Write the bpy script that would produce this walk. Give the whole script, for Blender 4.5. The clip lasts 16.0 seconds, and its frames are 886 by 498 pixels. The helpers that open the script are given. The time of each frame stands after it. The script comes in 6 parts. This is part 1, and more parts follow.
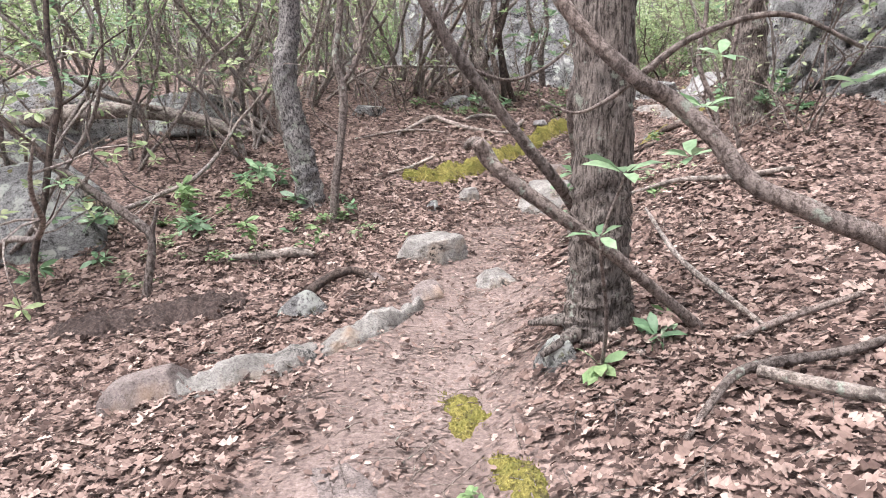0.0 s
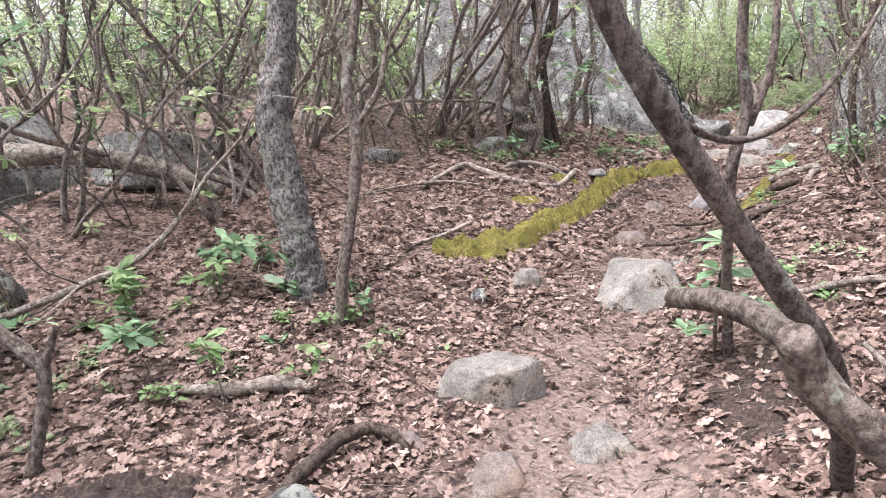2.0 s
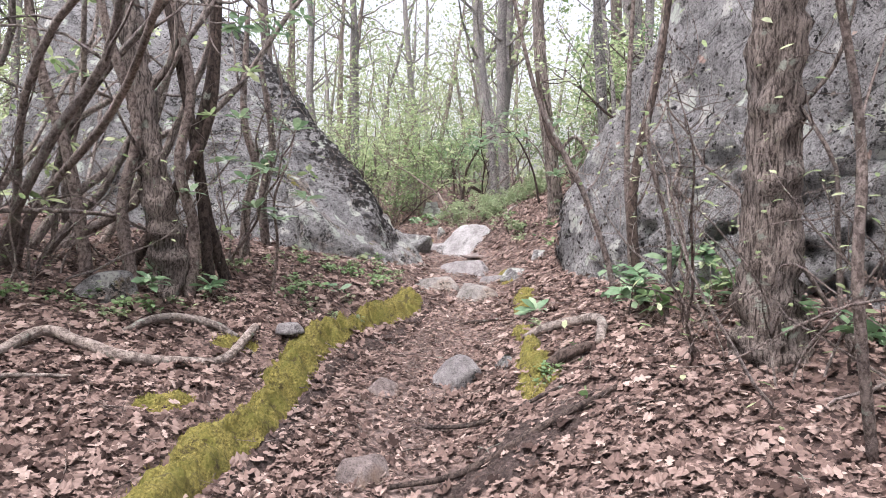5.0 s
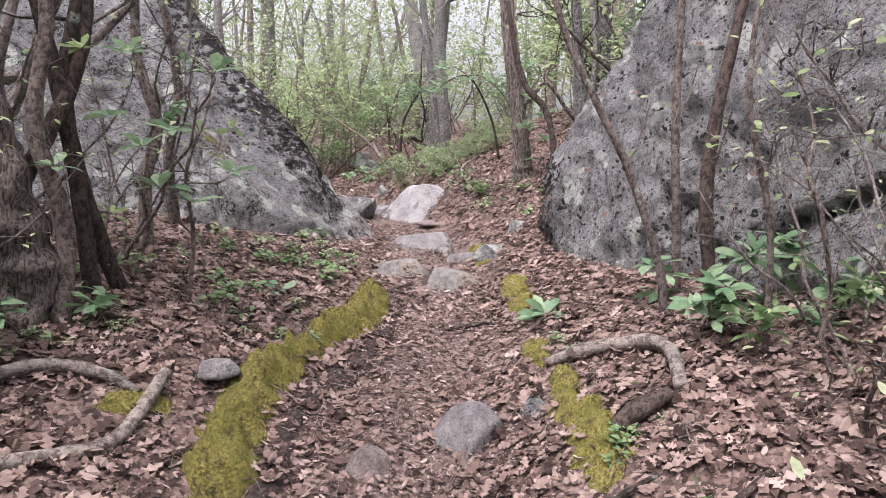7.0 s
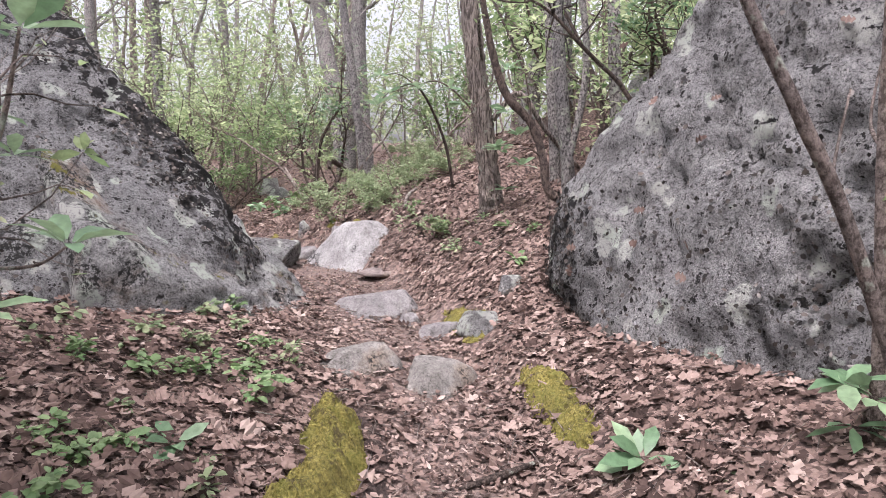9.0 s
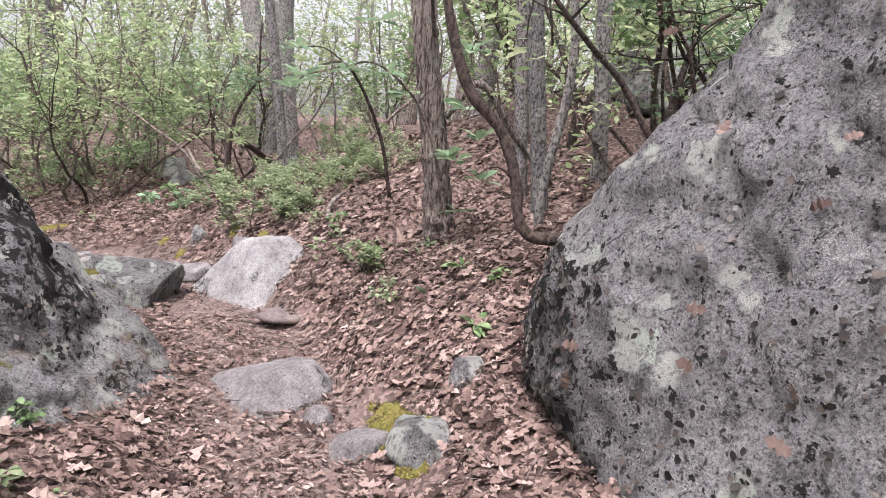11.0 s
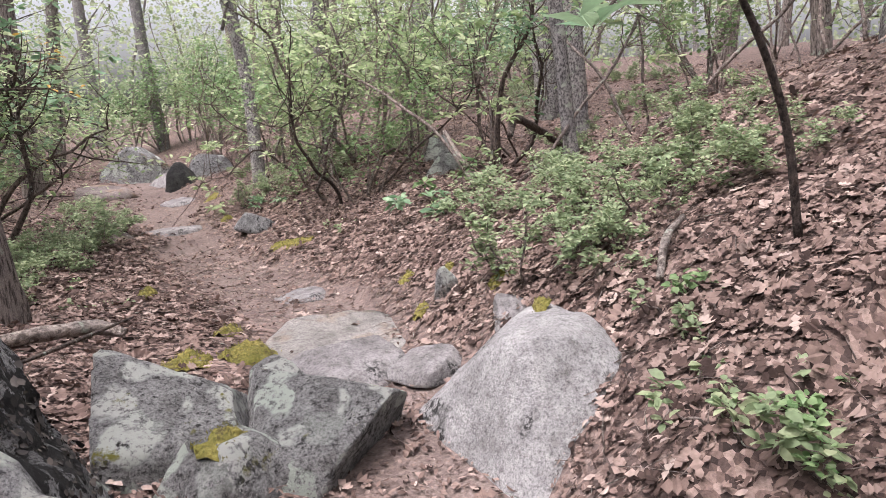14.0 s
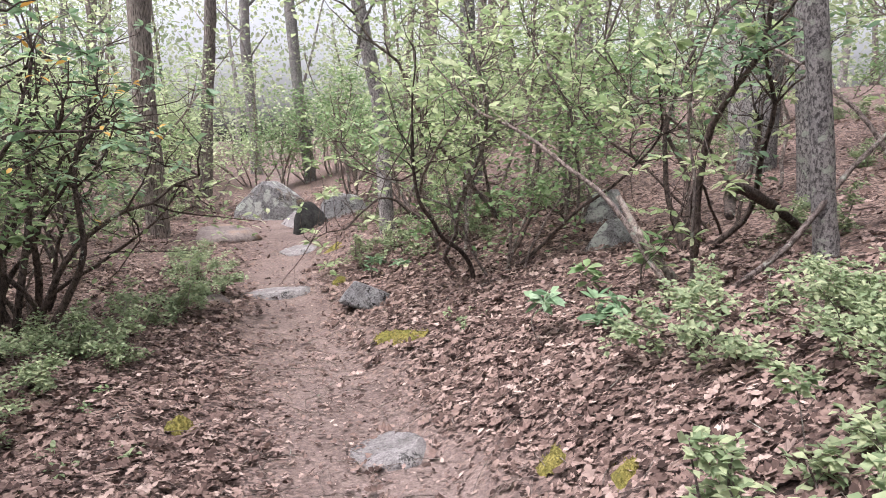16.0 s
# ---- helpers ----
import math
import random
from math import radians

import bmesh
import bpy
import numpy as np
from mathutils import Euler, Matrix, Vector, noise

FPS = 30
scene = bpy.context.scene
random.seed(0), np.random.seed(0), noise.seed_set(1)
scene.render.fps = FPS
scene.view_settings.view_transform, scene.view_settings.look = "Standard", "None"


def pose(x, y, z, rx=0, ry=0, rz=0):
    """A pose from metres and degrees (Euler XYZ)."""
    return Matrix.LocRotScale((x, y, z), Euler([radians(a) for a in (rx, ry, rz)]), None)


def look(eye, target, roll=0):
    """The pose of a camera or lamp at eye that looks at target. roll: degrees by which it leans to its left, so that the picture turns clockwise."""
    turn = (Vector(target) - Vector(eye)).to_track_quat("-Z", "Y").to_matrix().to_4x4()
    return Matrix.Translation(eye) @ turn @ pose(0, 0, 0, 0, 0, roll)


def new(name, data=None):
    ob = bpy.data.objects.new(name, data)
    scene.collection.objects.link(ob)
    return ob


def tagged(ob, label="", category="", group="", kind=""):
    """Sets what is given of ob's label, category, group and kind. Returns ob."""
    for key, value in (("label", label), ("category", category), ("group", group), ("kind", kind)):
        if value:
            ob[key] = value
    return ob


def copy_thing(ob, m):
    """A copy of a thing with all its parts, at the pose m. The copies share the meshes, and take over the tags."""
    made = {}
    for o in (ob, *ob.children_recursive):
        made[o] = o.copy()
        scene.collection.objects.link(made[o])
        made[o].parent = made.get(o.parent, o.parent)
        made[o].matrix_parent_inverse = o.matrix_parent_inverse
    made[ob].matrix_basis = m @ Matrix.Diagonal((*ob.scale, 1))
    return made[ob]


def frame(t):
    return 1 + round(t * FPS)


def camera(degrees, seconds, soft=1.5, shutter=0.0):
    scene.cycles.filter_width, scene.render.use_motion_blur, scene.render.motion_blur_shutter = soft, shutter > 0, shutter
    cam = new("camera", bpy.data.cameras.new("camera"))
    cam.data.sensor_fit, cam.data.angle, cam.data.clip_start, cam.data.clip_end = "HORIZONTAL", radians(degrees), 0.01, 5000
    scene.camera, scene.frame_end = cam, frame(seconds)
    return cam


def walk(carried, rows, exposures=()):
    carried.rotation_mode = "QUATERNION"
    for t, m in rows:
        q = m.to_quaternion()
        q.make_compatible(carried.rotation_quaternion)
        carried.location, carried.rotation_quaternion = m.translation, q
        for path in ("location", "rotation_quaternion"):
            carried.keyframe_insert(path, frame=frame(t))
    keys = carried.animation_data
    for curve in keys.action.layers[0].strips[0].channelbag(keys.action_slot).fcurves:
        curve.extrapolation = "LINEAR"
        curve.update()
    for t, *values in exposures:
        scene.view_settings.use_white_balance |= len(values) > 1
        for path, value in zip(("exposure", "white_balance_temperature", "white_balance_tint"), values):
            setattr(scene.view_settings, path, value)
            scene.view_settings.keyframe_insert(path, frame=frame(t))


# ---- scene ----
cam = camera(66.36, 16.0, soft=0.75)
PATH = [
    (0, (0.003, 0.000, 1.405), (-0.004, 1.944, 0.933), -1.30),
    (0.5, (-0.016, 0.501, 1.433), (-0.021, 2.451, 0.990), 0.43),
    (1, (-0.078, 1.004, 1.371), (-0.092, 2.954, 0.924), 1.45),
    (1.5, (-0.206, 1.514, 1.419), (-0.235, 3.469, 0.999), 0.48),
    (2, (-0.373, 2.018, 1.487), (-0.368, 3.981, 1.102), -0.58),
    (2.5, (-0.468, 2.547, 1.477), (-0.402, 4.511, 1.103), -1.19),
    (3, (-0.489, 3.104, 1.469), (-0.007, 5.018, 1.144), 0.90),
    (3.5, (-0.379, 3.551, 1.515), (0.305, 5.407, 1.220), 1.14),
    (4, (-0.208, 4.002, 1.557), (0.574, 5.827, 1.319), -0.24),
    (4.5, (-0.042, 4.432, 1.644), (0.821, 6.230, 1.490), 0.38),
    (4.7, (0.037, 4.588, 1.648), (0.926, 6.377, 1.546), 0.43),
    (6.8, (0.427, 6.148, 1.875), (1.517, 7.810, 1.662), 0.55),
    (7, (0.462, 6.297, 1.852), (1.582, 7.933, 1.592), 0.62),
    (7.5, (0.604, 6.745, 1.911), (1.749, 8.373, 1.709), 0.42),
    (8, (0.733, 7.206, 1.891), (1.928, 8.795, 1.680), 0.17),
    (8.5, (0.913, 7.663, 1.877), (2.148, 9.219, 1.643), -0.24),
    (9, (1.145, 8.105, 1.933), (2.498, 9.565, 1.737), 0.15),
    (9.2, (1.238, 8.281, 1.972), (2.668, 9.665, 1.773), 0.39),
    (11.3, (2.427, 9.437, 2.237), (3.907, 10.753, 1.961), 3.24),
    (11.5, (2.559, 9.580, 2.222), (3.952, 10.987, 1.939), 2.61),
    (12, (2.895, 10.002, 2.287), (4.223, 11.446, 1.897), 3.86),
    (12.5, (3.265, 10.411, 2.338), (4.559, 11.884, 1.942), 0.08),
    (13, (3.462, 10.881, 2.374), (4.597, 12.470, 1.942), 0.42),
    (13.5, (3.702, 11.277, 2.400), (4.700, 12.957, 1.976), -2.26),
    (14, (3.848, 11.636, 2.473), (4.656, 13.416, 2.049), -2.61),
    (14.5, (4.061, 12.117, 2.523), (4.792, 13.925, 2.083), -1.69),
    (15, (4.287, 12.587, 2.555), (4.839, 14.460, 2.122), -3.07),
    (15.5, (4.430, 13.068, 2.587), (4.856, 14.969, 2.135), -0.96),
    (16, (4.599, 13.561, 2.646), (5.001, 15.492, 2.318), -1.50),
]
walk(cam, [(t, look(eye, target, roll)) for t, eye, target, roll in PATH], exposures=[(0, 0.25, 6200, 15), (1.5, 0.38, 6200, 16), (2.5, 0.2, 6200, 17), (4.7, 0.13, 6200, 19), (7, -0.12, 6200, 22), (9.2, -0.04, 6200, 22), (12, 0.03, 6250, 21), (12.9, 0.12, 6250, 21), (13.5, -0.04, 6250, 20), (14.5, -0.12, 6250, 20), (16, 0.0, 6200, 20)])

# ---- sky and sun: a bright overcast day ----
world = bpy.data.worlds.new("overcast_sky")
scene.world = world
world.use_nodes = True
wt = world.node_tree
sky = wt.nodes.new("ShaderNodeTexSky")
sky.sky_type = "NISHITA"
sky.sun_disc = False
sky.sun_elevation = radians(71)
sky.sun_rotation = radians(252)
sky.air_density, sky.dust_density, sky.ozone_density = 1.0, 7.0, 0.6
wt.nodes["Background"].inputs["Strength"].default_value = 0.15
cloud = wt.nodes.new("ShaderNodeHueSaturation")
cloud.inputs["Saturation"].default_value, cloud.inputs["Value"].default_value = 0.22, 2.45
wt.links.new(sky.outputs["Color"], cloud.inputs["Color"])
wt.links.new(cloud.outputs["Color"], wt.nodes["Background"].inputs["Color"])
sun_data = bpy.data.lights.new("sun", "SUN")
sun_data.energy, sun_data.angle, sun_data.color = 3.3, radians(16), (1.0, 0.95, 0.88)
sun = new("sun", sun_data)
sun.matrix_basis = look((0, 0, 0), (0.3, 0.1, -0.95))

# ---- materials ----
def material(name, rough=0.8):
    m = bpy.data.materials.new(name)
    m.use_nodes = True
    b = m.node_tree.nodes["Principled BSDF"]
    b.inputs["Roughness"].default_value = rough
    b.inputs["Specular IOR Level"].default_value = 0.3
    return m, m.node_tree, b


def node(nt, kind, **values):
    n = nt.nodes.new(kind)
    for k, v in values.items():
        n.inputs[k.replace("_", " ")].default_value = v
    return n


def coords(nt, scale=(1, 1, 1)):
    g = nt.nodes.new("ShaderNodeTexCoord")
    mp = nt.nodes.new("ShaderNodeMapping")
    mp.inputs["Scale"].default_value = scale
    nt.links.new(g.outputs["Object"], mp.inputs["Vector"])
    return mp.outputs["Vector"]


def noise_tex(nt, vec, scale, detail=4.0, rough=0.55):
    n = node(nt, "ShaderNodeTexNoise", Scale=scale, Detail=detail, Roughness=rough)
    nt.links.new(vec, n.inputs["Vector"])
    return n.outputs["Fac"]


def ramp(nt, fac, stops):
    r = nt.nodes.new("ShaderNodeValToRGB")
    e = r.color_ramp.elements
    while len(e) < len(stops):
        e.new(0.5)
    for k, (p, c) in enumerate(stops):
        e[k].position = p
        e[k].color = (*c, 1) if len(c) == 3 else c
    nt.links.new(fac, r.inputs["Fac"])
    return r.outputs["Color"]


def mix(nt, fac, a, b, how="MIX"):
    m = nt.nodes.new("ShaderNodeMix")
    m.data_type, m.blend_type = "RGBA", how
    for sock, v in ((m.inputs[0], fac), (m.inputs[6], a), (m.inputs[7], b)):
        if isinstance(v, bpy.types.NodeSocket):
            nt.links.new(v, sock)
        else:
            sock.default_value = v if not isinstance(v, tuple) else (*v, 1)[:4]
    return m.outputs[2]


def bump(nt, b, height, strength=0.5, distance=0.02):
    n = nt.nodes.new("ShaderNodeBump")
    n.inputs["Strength"].default_value, n.inputs["Distance"].default_value = strength, distance
    nt.links.new(height, n.inputs["Height"])
    nt.links.new(n.outputs["Normal"], b.inputs["Normal"])


def bw(lo, hi):
    return [(lo, (0, 0, 0)), (hi, (1, 1, 1))]


def paint(nt, b, colour):
    nt.links.new(colour, b.inputs["Base Color"])


def leaf_material(name, stops, rough, trans=0.0):
    """Leaves: a colour for each one, mottled, with a little light let through."""
    m, nt, b = material(name, rough)
    geo = nt.nodes.new("ShaderNodeNewGeometry")
    col = ramp(nt, geo.outputs["Random Per Island"], stops)
    v = coords(nt)
    spots = ramp(nt, noise_tex(nt, v, 35, 3), [(0.3, (0.72, 0.72, 0.72)), (0.7, (1.12, 1.12, 1.12))])
    col = mix(nt, 1.0, col, spots, "MULTIPLY")
    paint(nt, b, col)
    if trans:
        t = nt.nodes.new("ShaderNodeBsdfTranslucent")
        nt.links.new(col, t.inputs["Color"])
        ms = nt.nodes.new("ShaderNodeMixShader")
        ms.inputs[0].default_value = trans
        nt.links.new(b.outputs[0], ms.inputs[1])
        nt.links.new(t.outputs[0], ms.inputs[2])
        nt.links.new(ms.outputs[0], nt.nodes["Material Output"].inputs["Surface"])
    return m


def ground_material():
    m, nt, b = material("woodland_floor", 0.95)
    v = coords(nt)
    att = nt.nodes.new("ShaderNodeAttribute")
    att.attribute_name = "bare"
    vor = node(nt, "ShaderNodeTexVoronoi", Scale=42.0)
    nt.links.new(v, vor.inputs["Vector"])
    sep = nt.nodes.new("ShaderNodeSeparateColor")
    nt.links.new(vor.outputs["Color"], sep.inputs["Color"])
    litter = ramp(nt, sep.outputs["Red"], [(0.0, (0.03, 0.02, 0.017)), (0.3, (0.09, 0.06, 0.051)), (0.65, (0.19, 0.13, 0.108)), (1.0, (0.32, 0.235, 0.2))])
    crumbs = ramp(nt, noise_tex(nt, v, 60, 5, 0.7), [(0.3, (0.5, 0.5, 0.5)), (0.7, (1.15, 1.15, 1.15))])
    litter = mix(nt, 1.0, litter, crumbs, "MULTIPLY")
    fine = noise_tex(nt, v, 45, 6, 0.75)
    soil = ramp(nt, fine, [(0.28, (0.06, 0.044, 0.038)), (0.5, (0.175, 0.137, 0.123)), (0.72, (0.3, 0.248, 0.229))])
    patch = ramp(nt, noise_tex(nt, v, 2.2, 3), [(0.3, (0.7, 0.66, 0.64)), (0.7, (1.15, 1.12, 1.1))])
    soil = mix(nt, 1.0, soil, patch, "MULTIPLY")
    paint(nt, b, mix(nt, att.outputs["Fac"], litter, soil))
    h = mix(nt, 0.5, fine, sep.outputs["Green"])
    bump(nt, b, h, 0.8, 0.02)
    return m


def stone_material(name, dark, light, lichen=0.0, black=0.0, moss=0.0, warm=0.0, flank=None, worn=False, base=None, strata=None):
    """Granite: speckled, pitted, with rosettes of pale lichen, black lichen and moss. flank: (x, y, z, from, to, lowest) of a belt of black lichen."""
    m, nt, b = material(name, 0.9)
    v = coords(nt)
    big = noise_tex(nt, v, 1.7, 5, 0.6)
    col = ramp(nt, big, [(0.3, dark), (0.7, light)])
    speck = ramp(nt, noise_tex(nt, v, 95, 4, 0.8), [(0.36, (0.5, 0.5, 0.51) if worn else (0.36, 0.36, 0.37)), (0.48, (1.0, 1.0, 1.0)), (0.62, (1.3, 1.29, 1.28) if worn else (1.45, 1.44, 1.43))])
    col = mix(nt, 1.0, col, speck, "MULTIPLY")
    pits = noise_tex(nt, v, 26, 7, 0.78)
    col = mix(nt, 1.0, col, ramp(nt, pits, [(0.34, (0.55, 0.53, 0.52)), (0.46, (0.95, 0.95, 0.95)), (0.62, (1.1, 1.1, 1.1))] if worn else [(0.37, (0.14, 0.135, 0.13)), (0.45, (0.85, 0.85, 0.85)), (0.62, (1.2, 1.2, 1.2))]), "MULTIPLY")
    blotch = noise_tex(nt, v, 7.5, 7, 0.78)
    col = mix(nt, 1.0, col, ramp(nt, blotch, [(0.36, (0.75, 0.74, 0.73) if worn else (0.6, 0.59, 0.58)), (0.48, (1, 1, 1)), (0.64, (1.15, 1.15, 1.14))]), "MULTIPLY")
    warp = nt.nodes.new("ShaderNodeTexNoise")
    warp.inputs["Scale"].default_value, warp.inputs["Detail"].default_value = 7.0, 5.0
    nt.links.new(v, warp.inputs["Vector"])
    shift = nt.nodes.new("ShaderNodeVectorMath")
    shift.operation = "MULTIPLY_ADD"
    shift.inputs[1].default_value = (0.22, 0.22, 0.22)
    nt.links.new(warp.outputs["Color"], shift.inputs[0])
    nt.links.new(v, shift.inputs[2])
    if not worn:  # weathered gashes and holes
        cell = node(nt, "ShaderNodeTexVoronoi", Scale=21.0)
        nt.links.new(shift.outputs[0], cell.inputs["Vector"])
        hole = ramp(nt, cell.outputs["Distance"], [(0.2, (1, 1, 1)), (0.3, (0, 0, 0))])
        hole = mix(nt, 1.0, hole, ramp(nt, noise_tex(nt, v, 6.1, 5, 0.75), bw(0.51, 0.58)), "MULTIPLY")
        col = mix(nt, hole, col, (0.03, 0.028, 0.026))
        pits = mix(nt, hole, pits, (0.0, 0.0, 0.0))
        small = node(nt, "ShaderNodeTexVoronoi", Scale=52.0)
        nt.links.new(shift.outputs[0], small.inputs["Vector"])
        chip = mix(nt, 1.0, ramp(nt, small.outputs["Distance"], [(0.22, (1, 1, 1)), (0.34, (0, 0, 0))]), ramp(nt, noise_tex(nt, v, 11, 4, 0.7), bw(0.49, 0.56)), "MULTIPLY")
        col = mix(nt, chip, col, (0.075, 0.072, 0.068))
        pits = mix(nt, chip, pits, (0.0, 0.0, 0.0))
    if strata:  # thin cracks along the bedding
        bed = nt.nodes.new("ShaderNodeVectorMath")
        bed.operation = "DOT_PRODUCT"
        bed.inputs[1].default_value = strata
        nt.links.new(shift.outputs[0], bed.inputs[0])
        turn = nt.nodes.new("ShaderNodeMath")
        turn.operation = "FRACT"
        nt.links.new(bed.outputs["Value"], turn.inputs[0])
        crack = mix(nt, 1.0, ramp(nt, turn.outputs[0], [(0.0, (1, 1, 1)), (0.05, (0, 0, 0))]), ramp(nt, noise_tex(nt, v, 1.9, 4), bw(0.5, 0.56)), "MULTIPLY")
        col = mix(nt, crack, col, (0.03, 0.028, 0.026))
        pits = mix(nt, crack, pits, (0.0, 0.0, 0.0))
    if warm:
        col = mix(nt, ramp(nt, noise_tex(nt, v, 2.6, 4), bw(0.55, 0.75)), col, (0.3, 0.2, 0.13))
    if lichen:  # rosettes with crisp ragged edges
        disc = node(nt, "ShaderNodeTexVoronoi", Scale=5.5)
        nt.links.new(shift.outputs[0], disc.inputs["Vector"])
        pick = nt.nodes.new("ShaderNodeSeparateColor")
        nt.links.new(disc.outputs["Color"], pick.inputs["Color"])
        k = mix(nt, 1.0, ramp(nt, disc.outputs["Distance"], [(0.3 + lichen, (1, 1, 1)), (0.4 + lichen, (0, 0, 0))]), ramp(nt, pick.outputs["Red"], bw(0.86 - 3 * lichen, 0.88 - 3 * lichen)), "MULTIPLY")
        k = mix(nt, 1.0, k, ramp(nt, noise_tex(nt, v, 34, 5, 0.75), bw(0.4, 0.5)), "MULTIPLY")
        col = mix(nt, k, col, ramp(nt, pick.outputs["Green"], [(0.0, (0.6, 0.6, 0.56)), (1.0, (0.54, 0.6, 0.52))]))
    if black:
        k = mix(nt, 1.0, ramp(nt, noise_tex(nt, v, 2.4, 4), bw(0.62 - black, 0.68 - black)), ramp(nt, noise_tex(nt, v, 30, 6, 0.8), bw(0.48, 0.52)), "MULTIPLY")
        col = mix(nt, k, col, (0.035, 0.035, 0.033))
    rise = blotch
    if flank:
        sx, sy, sz, lo, hi, lowest = flank
        along = nt.nodes.new("ShaderNodeVectorMath")
        along.operation = "DOT_PRODUCT"
        along.inputs[1].default_value = (sx, sy, sz)
        nt.links.new(v, along.inputs[0])
        belt = nt.nodes.new("ShaderNodeMapRange")
        belt.inputs["From Min"].default_value, belt.inputs["From Max"].default_value = lo, hi
        nt.links.new(along.outputs["Value"], belt.inputs["Value"])
        sep = nt.nodes.new("ShaderNodeSeparateXYZ")
        nt.links.new(v, sep.inputs["Vector"])
        low = nt.nodes.new("ShaderNodeMapRange")
        low.inputs["From Min"].default_value, low.inputs["From Max"].default_value = lowest, lowest + 0.2
        nt.links.new(sep.outputs["Z"], low.inputs["Value"])
        flake = noise_tex(nt, v, 13, 5, 0.68)
        area = mix(nt, 1.0, belt.outputs[0], low.outputs[0], "MULTIPLY")
        grown = nt.nodes.new("ShaderNodeMath")
        grown.operation = "MULTIPLY_ADD"
        grown.inputs[1].default_value = 0.155
        nt.links.new(area, grown.inputs[0])
        nt.links.new(flake, grown.inputs[2])
        k = ramp(nt, grown.outputs[0], bw(0.61, 0.63))
        col = mix(nt, k, col, (0.022, 0.021, 0.02))
        rise = mix(nt, 0.6, blotch, k)
    if base:  # green growth at the foot
        sep = nt.nodes.new("ShaderNodeSeparateXYZ")
        nt.links.new(v, sep.inputs["Vector"])
        foot = nt.nodes.new("ShaderNodeMapRange")
        foot.inputs["From Min"].default_value, foot.inputs["From Max"].default_value = base, base - 0.45
        nt.links.new(sep.outputs["Z"], foot.inputs["Value"])
        k = mix(nt, 1.0, foot.outputs[0], ramp(nt, noise_tex(nt, v, 8, 6, 0.75), bw(0.5, 0.57)), "MULTIPLY")
        col = mix(nt, k, col, (0.11, 0.105, 0.03))
    if moss:
        geo = nt.nodes.new("ShaderNodeNewGeometry")
        sep = nt.nodes.new("ShaderNodeSeparateXYZ")
        nt.links.new(geo.outputs["Normal"], sep.inputs["Vector"])
        k = mix(nt, 1.0, ramp(nt, sep.outputs["Z"], bw(0.2, 0.7)), ramp(nt, noise_tex(nt, v, 5, 5, 0.7), bw(0.62 - moss, 0.68 - moss)), "MULTIPLY")
        col = mix(nt, k, col, (0.2, 0.19, 0.035))
    paint(nt, b, col)
    hh = mix(nt, 0.5, mix(nt, 0.5, pits, rise), noise_tex(nt, v, 60, 6, 0.85))
    bump(nt, b, hh, 0.9 if worn else 1.0, 0.035 if worn else 0.13)
    return m


def bark_material(name, dark, light, rings, along, lichen=0.0):
    m, nt, b = material(name, 0.9)
    v = coords(nt, (rings, rings, along))
    n1 = noise_tex(nt, v, 1.0, 6, 0.7)
    plain = coords(nt)
    n2 = noise_tex(nt, plain, 3.0, 3)
    n3 = noise_tex(nt, plain, 130, 5, 0.75)
    info = nt.nodes.new("ShaderNodeObjectInfo")
    col = ramp(nt, n1, [(0.41, dark), (0.56, light)])
    col = mix(nt, 1.0, col, ramp(nt, n2, [(0.3, (0.75, 0.75, 0.76)), (0.7, (1.2, 1.17, 1.14))]), "MULTIPLY")
    col = mix(nt, 1.0, col, ramp(nt, info.outputs["Random"], [(0, (0.8, 0.8, 0.8)), (1, (1.15, 1.12, 1.1))]), "MULTIPLY")
    if lichen:
        k = ramp(nt, noise_tex(nt, plain, 9, 4, 0.65), bw(0.66 - lichen, 0.72 - lichen))
        col = mix(nt, k, col, (0.34, 0.36, 0.3))
    col = mix(nt, 1.0, col, ramp(nt, n3, [(0.35, (0.6, 0.6, 0.6)), (0.6, (1.15, 1.15, 1.15))]), "MULTIPLY")
    paint(nt, b, col)
    bump(nt, b, mix(nt, 0.3, n1, n3), 1.0, 0.04)
    return m


def moss_material():
    m, nt, b = material("yellow_green_moss", 0.95)
    v = coords(nt)
    f = noise_tex(nt, v, 70, 4, 0.7)
    col = ramp(nt, f, [(0.3, (0.07, 0.06, 0.018)), (0.5, (0.22, 0.19, 0.05)), (0.7, (0.4, 0.345, 0.105))])
    col = mix(nt, ramp(nt, noise_tex(nt, v, 7, 4), bw(0.4, 0.75)), col, (0.15, 0.15, 0.03))
    col = mix(nt, ramp(nt, noise_tex(nt, v, 11, 5, 0.75), bw(0.54, 0.64)), col, (0.085, 0.07, 0.028))
    paint(nt, b, col)
    bump(nt, b, f, 1.0, 0.03)
    return m


FLOOR = ground_material()
GRANITE = stone_material("grey_granite", (0.22, 0.217, 0.214), (0.43, 0.427, 0.42), lichen=0.09, black=0.06, moss=0.02, warm=0.5)
GRANITE_BLACK = stone_material("granite_with_black_lichen", (0.21, 0.21, 0.21), (0.4, 0.396, 0.394), lichen=0.04, black=0.03, flank=(0.88, 0.0, 0.47, 1.55, 1.95, 0.0))
GRANITE_LEDGE = stone_material("ledged_granite", (0.225, 0.222, 0.22), (0.41, 0.405, 0.4), lichen=0.06, flank=(-0.72, 0.64, 0.0, 2.45, 2.75, -1.6), base=-0.5, strata=(0.0, 1.3, 3.1))
